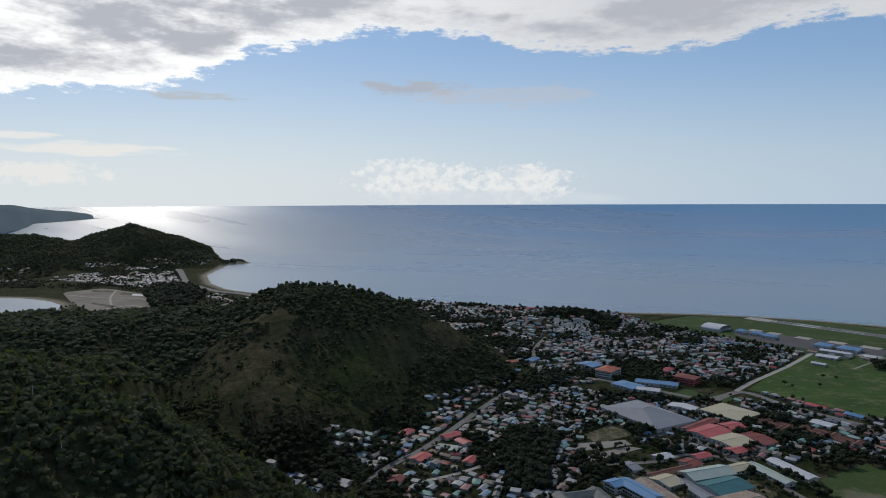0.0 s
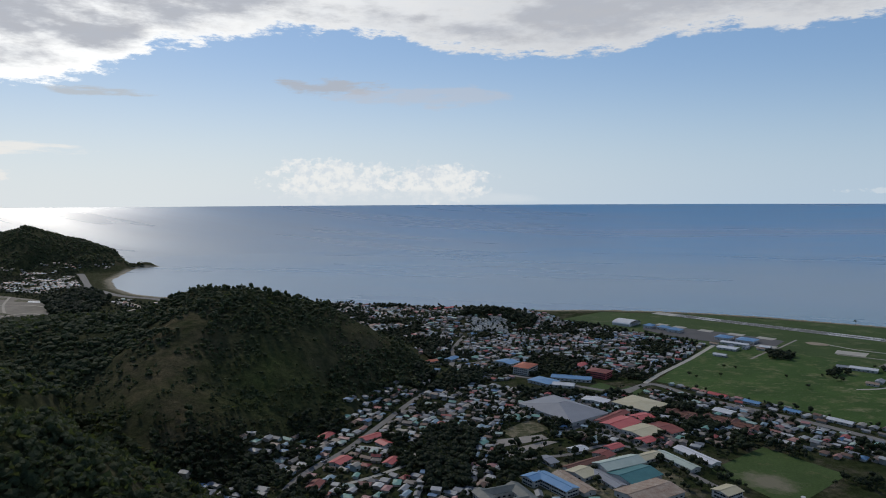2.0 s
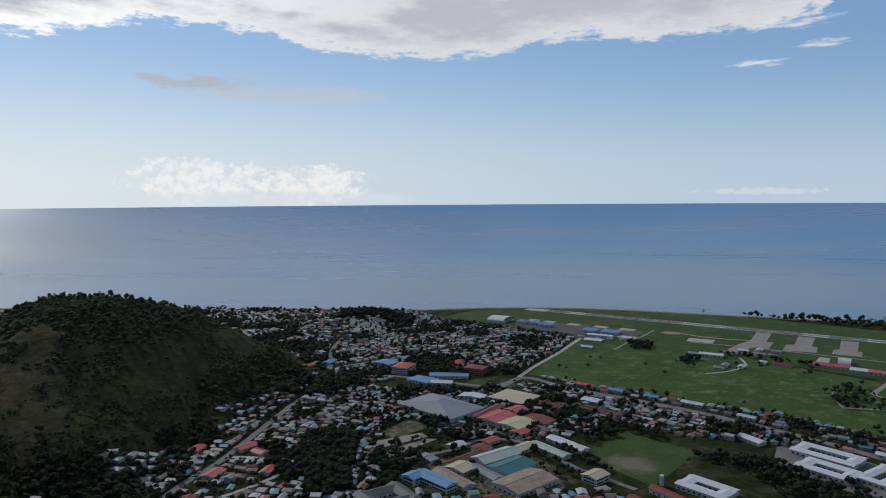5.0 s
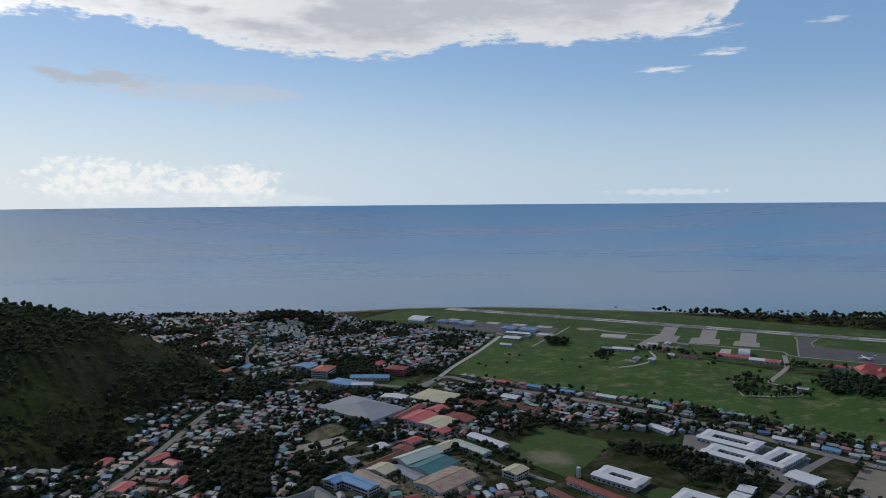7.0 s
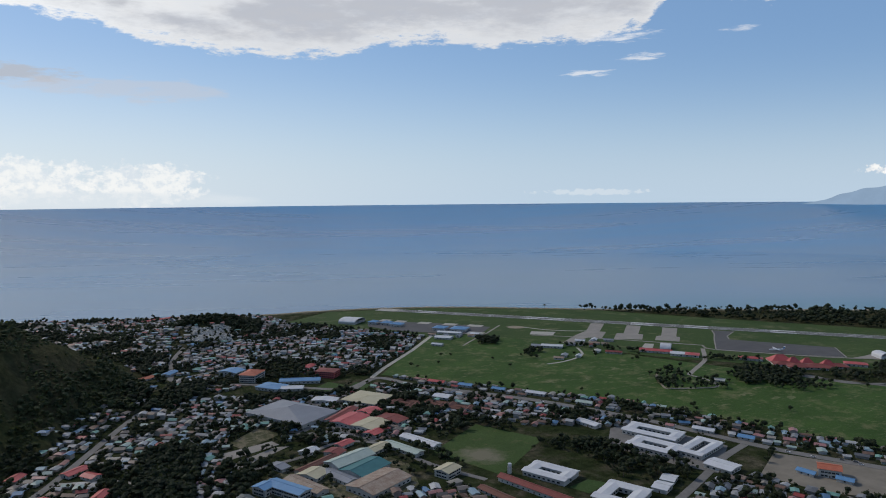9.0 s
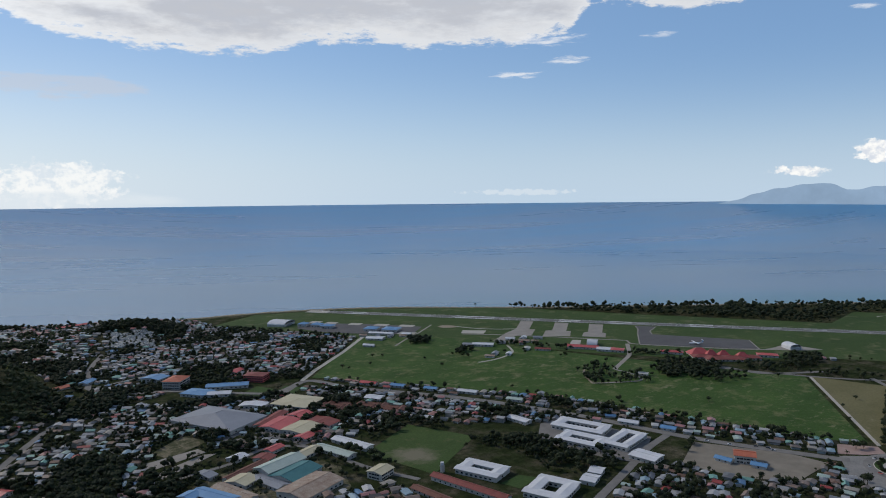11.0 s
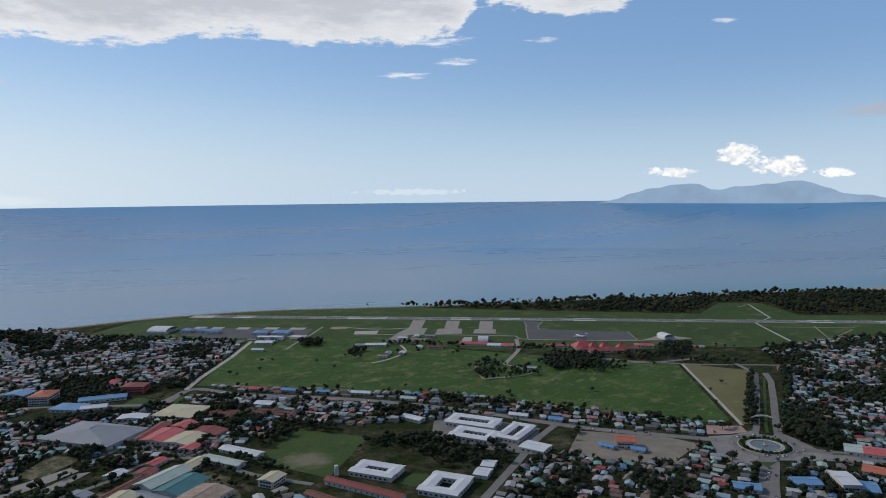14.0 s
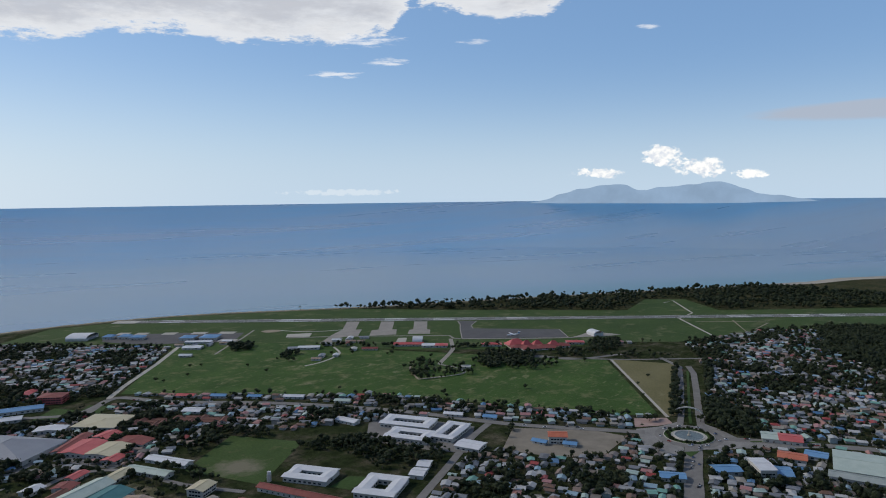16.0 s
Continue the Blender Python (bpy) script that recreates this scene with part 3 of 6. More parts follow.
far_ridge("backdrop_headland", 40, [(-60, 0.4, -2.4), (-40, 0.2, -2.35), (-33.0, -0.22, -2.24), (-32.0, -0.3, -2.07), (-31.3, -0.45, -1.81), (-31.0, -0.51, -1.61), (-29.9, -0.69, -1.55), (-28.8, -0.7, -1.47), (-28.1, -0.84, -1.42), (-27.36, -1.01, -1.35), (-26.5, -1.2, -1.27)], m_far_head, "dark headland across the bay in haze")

# the pitch: grass, worn to earth round one spot
m_worn_pitch = grass_material("worn_pitch", (0.040, 0.072, 0.018), (0.066, 0.104, 0.030), (0.15, 0.13, 0.07, 1), 0.022, 0.58)
t, b = m_worn_pitch.node_tree, m_worn_pitch.node_tree.nodes["Principled BSDF"]
old = b.inputs["Base Color"].links[0].from_socket
spot = t.nodes.new("ShaderNodeVectorMath")
spot.operation = "DISTANCE"
t.links.new(t.nodes.new("ShaderNodeTexCoord").outputs["Object"], spot.inputs[0])
spot.inputs[1].default_value = (282 * K, 436 * K, 0)
worn = math_of(t, "ADD", math_of(t, "DIVIDE", spot.outputs["Value"], 34.0), math_of(t, "MULTIPLY", noise_of(t, 0.05, 7, 0.7), 1.6))
t.links.new(mix_of(t, ramp_of(t, math_of(t, "MULTIPLY", worn, 0.5), [(0.55, (0.85, 0.85, 0.85)), (0.80, (0, 0, 0))]), old, (0.20, 0.175, 0.125, 1)), b.inputs["Base Color"])

# ---- ground cover, roads and airfield, laid in thin layers ----
CELL, X0, Y0, NX, NY = 2.0, -1700.0, -210.0, 1860, 1670
free = np.ones((NY, NX), bool)
cx, cy = np.meshgrid(X0 + CELL * (np.arange(NX) + 0.5), Y0 + CELL * (np.arange(NY) + 0.5))


def block(poly, grow=0.0):
    px, py = [p[0] for p in poly], [p[1] for p in poly]
    i0, i1 = int((min(px) - grow - X0) / CELL) - 1, int((max(px) + grow - X0) / CELL) + 2
    j0, j1 = int((min(py) - grow - Y0) / CELL) - 1, int((max(py) + grow - Y0) / CELL) + 2
    i0, j0, i1, j1 = max(i0, 0), max(j0, 0), min(i1, NX), min(j1, NY)
    if i0 >= i1 or j0 >= j1:
        return
    a, c = cx[j0:j1, i0:i1], cy[j0:j1, i0:i1]
    m = inside(poly, a, c)
    if grow:
        m |= along([*poly, poly[0]], a, c)[0] < grow
    free[j0:j1, i0:i1] &= ~m


def is_free(x, y):
    i, j = int((x - X0) / CELL), int((y - Y0) / CELL)
    return 0 <= i < NX and 0 <= j < NY and free[j, i]


def sheet(name, poly, z, mat, label, category="ground", thick=0.3, keep=False, kind="structure"):
    """A thin flat layer with the given outline of the plan."""
    poly = plan(poly)
    bm = bmesh.new()
    top = [bm.verts.new((x, y, z)) for x, y in poly]
    low = [bm.verts.new((x, y, z - thick)) for x, y in poly]
    bm.faces.new(top)
    for k in range(len(poly)):
        bm.faces.new((top[k], low[k], low[(k + 1) % len(poly)], top[(k + 1) % len(poly)]))
    bmesh.ops.recalc_face_normals(bm, faces=bm.faces)
    me = bpy.data.meshes.new(name)
    bm.to_mesh(me), bm.free()
    me.materials.append(mat)
    if not keep:
        block(poly)
    return tagged(new(name, me), label, category, kind=kind)


def ribbon(line, width):
    """The outline of a strip along a line."""
    left, right = [], []
    for k, p in enumerate(line):
        a, c = line[max(k - 1, 0)], line[min(k + 1, len(line) - 1)]
        dx, dy = c[0] - a[0], c[1] - a[1]
        n = math.hypot(dx, dy)
        w = width / 2
        left.append((p[0] - dy / n * w, p[1] + dx / n * w))
        right.append((p[0] + dy / n * w, p[1] - dx / n * w))
    return left + right[::-1]


def smooth_line(line, n=6):
    """A rounder line through the points."""
    pts = [Vector(p) for p in line]
    res = []
    for k in range(len(pts) - 1):
        a, b_, c, d = pts[max(k - 1, 0)], pts[k], pts[k + 1], pts[min(k + 2, len(pts) - 1)]
        for s in range(n):
            u = s / n
            q = 0.5 * ((2 * b_) + (c - a) * u + (2 * a - 5 * b_ + 4 * c - d) * u * u + (3 * b_ - a - 3 * c + d) * u ** 3)
            res.append((q.x, q.y))
    return res + [tuple(pts[-1])]


def road(name, line, width, z=0.35, mat=None, label="worn grey road between the houses", curve=True, grow=1.5):
    line = smooth_line(line) if curve else line
    out_line = ribbon(line, width / K)
    ob = sheet(name, out_line, z, mat or m_road, label, "road", keep=True)
    for p, q in zip(line, line[1:]):
        block(plan(ribbon([p, q], (width + 2 * grow) / K)))
    return ob


sheet("airfield_grass", [(320, 1085), (420, 1150), (597, 1088), (750, 974), (835, 902), (930, 745), (1042, 584), (1098, 500), (1235, 526), (1277, 466), (1190, 374), (1272, 278), (1385, 150), (1560, -60),
                         (1300, -60), (1120, 205), (1020, 285), (905, 335), (850, 405), (760, 452), (650, 600), (560, 770), (470, 858), (400, 975)], 0.08, m_airfield, "mown green grass beside the runway")
sheet("meadow", [(318, 700), (470, 868), (540, 830), (600, 720), (635, 610), (700, 470), (752, 368), (588, 236), (566, 268), (489, 472), (393, 604), (339, 675)], 0.10, m_meadow, "wide green meadow with dry patches", "meadow")
sheet("dry_field", [(757, 366), (781, 294), (597, 222), (590, 232)], 0.12, m_dry, "brownish dry grass field", "field")
sheet("sports_pitch", [(318, 500), (346, 440), (274, 396), (254, 462)], 0.14, m_worn_pitch, "worn green sports pitch with bare earth", "pitch")
sheet("school_lawn", [(222, 677), (234, 652), (266, 682), (256, 704)], 0.14, m_pitch, "green lawn beside the blue school", "lawn")

RA, RB = Vector((512, 1122)), Vector((1553, -171))
ru = (RB - RA).normalized()
rv = Vector((-ru.y, ru.x))


def strip(s0, s1, v0, v1):
    return [tuple(RA + ru * s + rv * (v / K)) for s, v in ((s0, v0), (s1, v0), (s1, v1), (s0, v1))]


RLEN = (RB - RA).length
sheet("runway", strip(0, RLEN, -15, 15), 0.45, m_runway, "long grey asphalt runway", "runway")
for k in range(int(RLEN / 60)):
    if k % 1 == 0:
        sheet("runway_marking", strip(60 * k + 20, 60 * k + 50, -0.7, 0.7), 0.6, m_paint, "faded white centre line dash on the runway", "marking", 0.1, True)
for v in (-14, 13.2):
    sheet("runway_marking", strip(5, RLEN - 5, v, v + 0.8), 0.6, m_paint, "faded white edge line along the runway", "marking", 0.1, True)
for s in (70, 268, 300, 440, 520, 640, 1000, 1100, 1150):
    for v in (-11, 7):
        sheet("runway_marking", strip(s, s + 34, v, v + 4), 0.62, m_paint, "pale painted bar on the runway", "marking", 0.1, True)
sheet("runway_threshold", strip(-6, 34, -17, 13), 0.5, m_concrete, "pale worn concrete threshold of the runway", "runway", keep=True)
m_stand = plain("weathered_concrete", (0.23, 0.21, 0.19), (0.34, 0.31, 0.27), 0.05, 0.9, detail=8, fine=0.5)
sheet("taxiway", [(846, 673), (852, 668), (862, 655), (866, 650), (850, 642), (829, 633), (813, 617), (790, 620), (800, 632), (826, 652)], 0.32, m_apron, "short dark taxiway to the apron", "taxiway")
sheet("apron", [(745, 585), (842, 471), (884, 510), (813, 617), (829, 633), (826, 652), (800, 632)], 0.34, m_apron, "dark asphalt apron for parked planes", "apron")
for line in ([(846, 673), (826, 652), (800, 632), (745, 585)], [(745, 585), (794, 521), (842, 471)], [(842, 471), (884, 510)], [(866, 650), (829, 633), (813, 617)]):
    sheet("apron_edge_line", ribbon(line, 1.6), 0.46, m_stand, "pale worn edge strip of the apron", "marking", 0.1, True)
sheet("apron", [(448, 1030), (534, 943), (585, 875), (540, 835), (505, 868), (470, 900), (440, 940), (425, 985)], 0.32, m_apron, "dark grey asphalt apron by the blue hangars", "apron")
for poly in ([(738, 816), (751, 800), (701, 756), (707, 749), (671, 719), (659, 734), (612, 714), (603, 724), (653, 755), (689, 772)],
             [(772, 772), (785, 755), (735, 712), (739, 706), (711, 681), (681, 706), (713, 733), (722, 728)],
             [(804, 729), (817, 712), (767, 670), (768, 664), (744, 644), (724, 670), (747, 688), (754, 686)]):
    sheet("aircraft_stand", poly, 0.36, m_stand, "weathered pale concrete stand leading to the runway", "apron")
for x, y, w in ((471, 1017, 18), (488, 994, 18), (514, 961, 20), (543, 928, 22), (570, 896, 24), (539, 847, 26)):
    c = Vector((x, y))
    sheet("concrete_pad", [tuple(c + ru * a + rv * q) for a, q in ((-w / 2, -8), (w / 2, -8), (w / 2, 8), (-w / 2, 8))], 0.4, m_concrete, "pale concrete pad on the airfield", "apron")
sheet("concrete_pad", [(617, 812), (644, 789), (625, 772), (601, 796)], 0.4, m_concrete, "cracked pale concrete pad in the airfield grass", "apron")
sheet("bare_patch", smooth_line([(606, 862), (618, 864), (629, 852), (628, 842), (618, 840), (606, 848), (606, 862)])[:-1], 0.3, m_dirt, "bare patch of pale earth in the airfield grass", "ground")
road("airfield_track", [(628, 844), (642, 812), (665, 786), (690, 770)], 4, 0.38, m_concrete, "narrow pale track across the airfield grass")
road("airfield_track", [(605, 879), (553, 837), (516, 812), (479, 783)], 3.5, 0.38, m_stand, "narrow track beside the old apron", False)
road("airfield_road", [(600, 790), (635, 756), (688, 693.5), (738, 628.5), (751, 612), (740, 597), (744, 586)], 4.5, 0.38, m_stand, "pale service road along the airfield", False)
road("airfield_road", [(744, 584), (794, 519.5), (818, 489), (842, 466), (868, 446)], 4.5, 0.47, m_stand, "pale service road along the airfield", False)

# the roads of the town
RB_C = (551, 195.5)
road("main_road", [(262, 655), (308, 690), (336, 633), (401, 540), (452, 436), (486, 330), (520, 262), (538, 228)], 11, 0.36, m_road, "wide worn main road lined with shops")
road("field_road", [(303, 694), (334, 727), (406, 794), (478, 868)], 7, 0.37, m_concrete, "straight pale road beside the meadow", False)
road("boulevard", [(572, 211), (598, 219.5), (683, 251), (770, 285), (800, 320)], 7, 0.36, m_road, "broad straight avenue from the roundabout", False)
road("boulevard", [(570, 192), (584, 197), (619, 211), (688, 237.5), (750, 262), (778, 278)], 8.5, 0.36, m_road, "broad straight avenue from the roundabout", False)
road("avenue", [(536, 187), (510, 177), (480, 167), (440, 152), (380, 132)], 17, 0.36, m_road, "wide street lined with parked cars")
road("coast_road", [(560, 176), (584, 125), (612, 60), (640, -40)], 12, 0.36, m_road, "wide road leading out of the roundabout")
road("side_street", [(318, 290), (391, 317), (437, 335), (476, 345)], 8, 0.33, m_road, "narrow side street with trees")
road("hill_road", [(-70, 420), (-56, 460), (-50, 480), (-37, 505), (-12, 542), (35, 637), (68, 704), (105, 800), (120, 891), (150, 980)], 8, 0.36, m_road, "pale road that winds through the houses")
road("lane", [(-12, 472), (15, 488), (40, 512), (30, 530), (-5, 545)], 5, 0.33, m_concrete, "narrow pale lane round a compound")
road("market_street", [(127, 757), (174, 742), (230, 690), (262, 668), (300, 690)], 9, 0.34, m_road, "street between the schools")
road("town_street", [(100, 800), (190, 830), (290, 860), (400, 880)], 6, 0.33, m_road, "street between the houses")
road("mid_street", [(228, 637), (205, 610), (232, 565), (200, 550), (160, 560)], 8, 0.33, m_road, "yard road past the large grey hall")
road("school_street", [(120, 500), (160, 505), (195, 520), (225, 500), (240, 440), (260, 395)], 6, 0.33, m_road, "narrow road between the school halls")
road("meadow_path", [(756, 364), (588, 228)], 4, 0.30, m_concrete, "narrow pale path across the fields", False, 0.5)
road("terminal_road", [(700, 470), (760, 360), (800, 310), (860, 240)], 6, 0.33, m_road, "road behind the terminal trees")
road("terminal_road", [(735, 598), (694, 561), (675, 548), (625, 523), (613, 516)], 7, 0.33, m_stand, "grey road from the airfield to the trees")
sheet("hangar_apron", [(846, 466), (868, 464), (896, 466), (902, 420), (884, 428), (862, 446)], 0.36, m_stand, "pale concrete apron before the white hangar", "apron")
sheet("terminal_terrace", [(674, 646), (695, 661), (703, 652), (679, 632)], 0.36, m_concrete, "pale paved terrace at the end of the terminal", "pavement")
road("terminal_road", [(704, 462), (722, 443), (730, 402), (790, 366)], 8, 0.33, m_road, "grey road before the terminal trees")
road("terminal_road", [(613, 516), (612, 487), (595, 468), (548, 492)], 4, 0.34, m_stand, "narrow track round a clump of trees")
road("meadow_path", [(548, 492), (570, 524), (586, 538)], 3, 0.34, m_dirt, "worn path along the trees")
road("airfield_track", [(510, 640), (540, 640), (578, 655), (600, 690)], 4, 0.33, m_concrete, "pale track to the low buildings in the meadow")
sheet("parking_lot", [(106, 544), (150, 552), (153, 541), (107, 527)], 0.3, m_stand, "pale concrete parking area", "pavement")
sheet("vacant_plot", [(117, 564), (147, 590), (164, 567), (126, 544)], 0.2, m_waste, "bare brown vacant plot", "ground")
sheet("dirt_yard", [(432, 300), (480, 322), (516, 262), (520, 235), (470, 232), (445, 258)], 0.2, m_earth, "dusty bare yard with stored goods", "ground")
sheet("paved_yard", [(545, 240), (566, 250), (585, 228), (574, 218), (559, 226)], 0.3, plain("pink_paving", (0.30, 0.20, 0.17), (0.40, 0.29, 0.25), 0.1, 0.9), "reddish paved yard beside the roundabout", "pavement")
sheet("field_camp", [(-823, 1463), (-830, 1490), (-805, 1520), (-781, 1546), (-745, 1528), (-652, 1461), (-600, 1380), (-581, 1327), (-542, 1256), (-577, 1219), (-594, 1172), (-640, 1215), (-673, 1266), (-714, 1302), (-760, 1370)], 0.15, m_earth, "bare graded earth on the plain by the bay", "ground")
for poly in ([(-790, 1520), (-735, 1505), (-720, 1480), (-775, 1495)], [(-700, 1480), (-665, 1455), (-655, 1435), (-695, 1450)], [(-690, 1330), (-620, 1280), (-612, 1262), (-680, 1310)]):
    sheet("rough_grass", smooth_line(poly + poly[:1])[:-1], 0.3, m_waste, "patch of rough grass on the graded earth", "ground")
for line in ([(-800, 1440), (-720, 1400), (-640, 1390), (-585, 1350)], [(-640, 1225), (-600, 1290), (-560, 1265)], [(-735, 1520), (-690, 1400), (-640, 1300)]):
    road("dirt_track", line, 6, 0.32, m_sand, "pale dirt track across the graded earth")
sheet("concrete_slab", [(-668, 1452), (-640, 1440), (-632, 1420), (-660, 1430)], 0.5, m_paint, "bright white concrete slab on the bare field", "pavement")
road("bay_street", [(-793, 2094), (-847, 2090), (-920, 2064), (-1042, 1970), (-1089, 1852), (-1097, 1674)], 9, 0.3, m_road, "street through the suburb behind the bay")
road("bay_street", [(-480, 1418), (-417, 1330), (-447, 1241)], 9, 0.3, m_sand, "pale sandy street near the beach")
sheet("coastal_highway", ribbon(smooth_line([(-790, 2010), (-745, 1920), (-640, 1680), (-588, 1600), (-507, 1500), (-420, 1440), (-330, 1345)]), 17), 0.2, m_road, "broad worn road along the bay", "road")
road("airfield_track", [(1060, 369), (1098, 318), (1134, 279)], 3, 0.33, m_dirt, "narrow earth track beside the runway", False)
road("airfield_track", [(1105, 326), (1019, 280), (1112, 277)], 3, 0.34, m_dirt, "narrow earth track beside the runway", False)
sheet("beach", [(1600, 396), (1681, 338), (1793, 297), (1905, 205), (1880, 176), (1775, 262), (1662, 312), (1585, 372)], 0.5, m_sand, "pale sandy beach beyond the shore trees", "beach")
road("airfield_track", [(1212, 481), (1248, 477), (1137, 401), (1073, 399), (958, 303)], 4, 0.33, m_concrete, "pale track across the airfield grass", False)
sheet("forecourt", [(541, 237), (558, 224), (580, 216), (511, 184), (496, 192), (509, 216)], 0.31, m_forecourt, "broad grey paved forecourt beside the roundabout", "pavement")
sheet("forecourt", [(590, 199), (584, 183), (570, 162), (600, 112), (586, 106), (551, 150), (526, 178), (560, 200)], 0.31, m_forecourt, "broad grey paved forecourt beside the roundabout", "pavement")
sheet("hall_yard", [(140, 634), (176, 556), (232, 596), (244, 640), (224, 652), (196, 676)], 0.22, m_road, "worn paved yard round the large hall", "pavement", keep=True)
sheet("centre_yard", [(200, 560), (222, 508), (262, 520), (276, 545), (250, 590), (226, 606)], 0.22, m_road, "grey paved yard round the red-roofed centre", "pavement", keep=True)
sheet("school_yard", [(110, 470), (150, 490), (210, 500), (226, 450), (214, 408), (160, 390), (120, 415)], 0.18, m_waste, "bare trodden yard between the school halls", "ground", keep=True)
sheet("office_yard", [(380, 400), (412, 430), (440, 432), (462, 350), (410, 318), (396, 345)], 0.18, m_road, "paved yard between the white blocks", "pavement", keep=True)
sheet("parking_lot", [(109, 518), (149, 537), (159, 533), (112, 506)], 0.3, m_stand, "long worn concrete parking strip", "pavement")
sheet("pavilion_lawn", [(302, 355), (322, 358), (330, 346), (307, 340)], 0.2, m_pitch, "small bright lawn between the schools", "lawn")
sheet("plaza_lawn", [(260, 668), (275, 649), (291, 670), (281, 687)], 0.3, m_pitch, "small walled lawn beside the street", "lawn")

# ---- buildings ----


def part(name, bm, mat, parent, label=""):
    """Links a bmesh as one mesh under a thing or a part."""
    me = bpy.data.meshes.new(name)
    bm.to_mesh(me), bm.free()
    for m in mat if isinstance(mat, (list, tuple)) else (mat,):
        me.materials.append(m)
    ob = new(name, me)
    ob.parent = parent
    return tagged(ob, label)


def share(name, me, parent, m=None, label=""):
    ob = new(name, me)
    ob.parent = parent
    if m is not None:
        ob.matrix_basis = m
    return tagged(ob, label)


def thing(name, x, y, z=0.0, turn=0.0, label="", category="", group="", kind=""):
    e = new(name)
    e.empty_display_size = 1
    e.matrix_basis = pose(x, y, z, 0, 0, turn)
    return tagged(e, label, category, group, kind)


def add_box(bm, x0, x1, y0, y1, z0, z1):
    v = [bm.verts.new(p) for p in ((x0, y0, z0), (x1, y0, z0), (x1, y1, z0), (x0, y1, z0), (x0, y0, z1), (x1, y0, z1), (x1, y1, z1), (x0, y1, z1))]
    for f in ((3, 2, 1, 0), (4, 5, 6, 7), (0, 1, 5, 4), (1, 2, 6, 5), (2, 3, 7, 6), (3, 0, 4, 7)):
        bm.faces.new([v[k] for k in f])


def box_bm(*boxes):
    bm = bmesh.new()
    for bx in boxes:
        add_box(bm, *bx)
    return bm


def roof_bm(w, l, z, rise, over=0.6, kind="gable", thick=0.25):
    """A pitched roof with its ridge along y, with thickness and eaves."""
    bm = bmesh.new()
    a, c = w / 2 + over, l / 2 + over
    inset = {"gable": 0.0, "hip": min(a, c * 0.8)}[kind]
    drop = rise * over / (w / 2)

    def layer(dz):
        e = [bm.verts.new(p) for p in ((-a, -c, z - drop + dz), (a, -c, z - drop + dz), (a, c, z - drop + dz), (-a, c, z - drop + dz))]
        r = [bm.verts.new((0, -c + inset, z + rise + dz)), bm.verts.new((0, c - inset, z + rise + dz))]
        return e, r
    (e, r), (e2, r2) = layer(thick), layer(0)
    for s, (ee, rr) in ((1, (e, r)), (-1, (e2, r2))):
        for f in ((ee[1], ee[2], rr[1], rr[0]), (ee[3], ee[0], rr[0], rr[1])):
            bm.faces.new(f[::s])
        if kind == "hip":
            bm.faces.new((ee[0], ee[1], rr[0])[::s]), bm.faces.new((ee[2], ee[3], rr[1])[::s])
    rim = [(e[1], e[2]), (e[3], e[0])]
    rim += [(e[0], e[1]), (e[2], e[3])] if kind == "hip" else [(e[0], r[0]), (r[0], e[1]), (e[2], r[1]), (r[1], e[3])]
    pair = dict(zip(e + r, e2 + r2))
    for p, q in rim:
        bm.faces.new((p, pair[p], pair[q], q))
    bmesh.ops.recalc_face_normals(bm, faces=bm.faces)
    return bm


def wall_bm(w, l, h, rise=0.0, gable=True):
    """Walls as a closed body, with gable ends under the roof."""
    bm = bmesh.new()
    a, c = w / 2, l / 2
    lo = [bm.verts.new(p) for p in ((-a, -c, -0.5), (a, -c, -0.5), (a, c, -0.5), (-a, c, -0.5))]
    hi = [bm.verts.new(p) for p in ((-a, -c, h), (a, -c, h), (a, c, h), (-a, c, h))]
    for k in (1, 3):
        bm.faces.new((lo[k], lo[(k + 1) % 4], hi[(k + 1) % 4], hi[k]))
    if gable and rise:
        g0, g1 = bm.verts.new((0, -c, h + rise * 0.97)), bm.verts.new((0, c, h + rise * 0.97))
        bm.faces.new((lo[0], lo[1], hi[1], g0, hi[0]))
        bm.faces.new((lo[2], lo[3], hi[3], g1, hi[2]))
        bm.faces.new((hi[0], g0, g1, hi[3])), bm.faces.new((g0, hi[1], hi[2], g1))
    else:
        bm.faces.new((lo[0], lo[1], hi[1], hi[0])), bm.faces.new((lo[2], lo[3], hi[3], hi[2]))
        bm.faces.new(hi)
    bmesh.ops.recalc_face_normals(bm, faces=bm.faces)
    return bm


def mesh_of(name, bm, mat):
    me = bpy.data.meshes.new(name)
    bm.to_mesh(me), bm.free()
    me.materials.append(mat)
    return me


WINDOW = mesh_of("window", box_bm((-0.06, 0.06, -0.8, 0.8, 0, 1.3)), m_glass)
WIDE_WINDOW = mesh_of("window", box_bm((-0.06, 0.06, -1.3, 1.3, 0, 1.5)), m_glass)
DOOR = mesh_of("door", box_bm((-0.06, 0.06, -0.55, 0.55, 0, 2.1)), m_door)


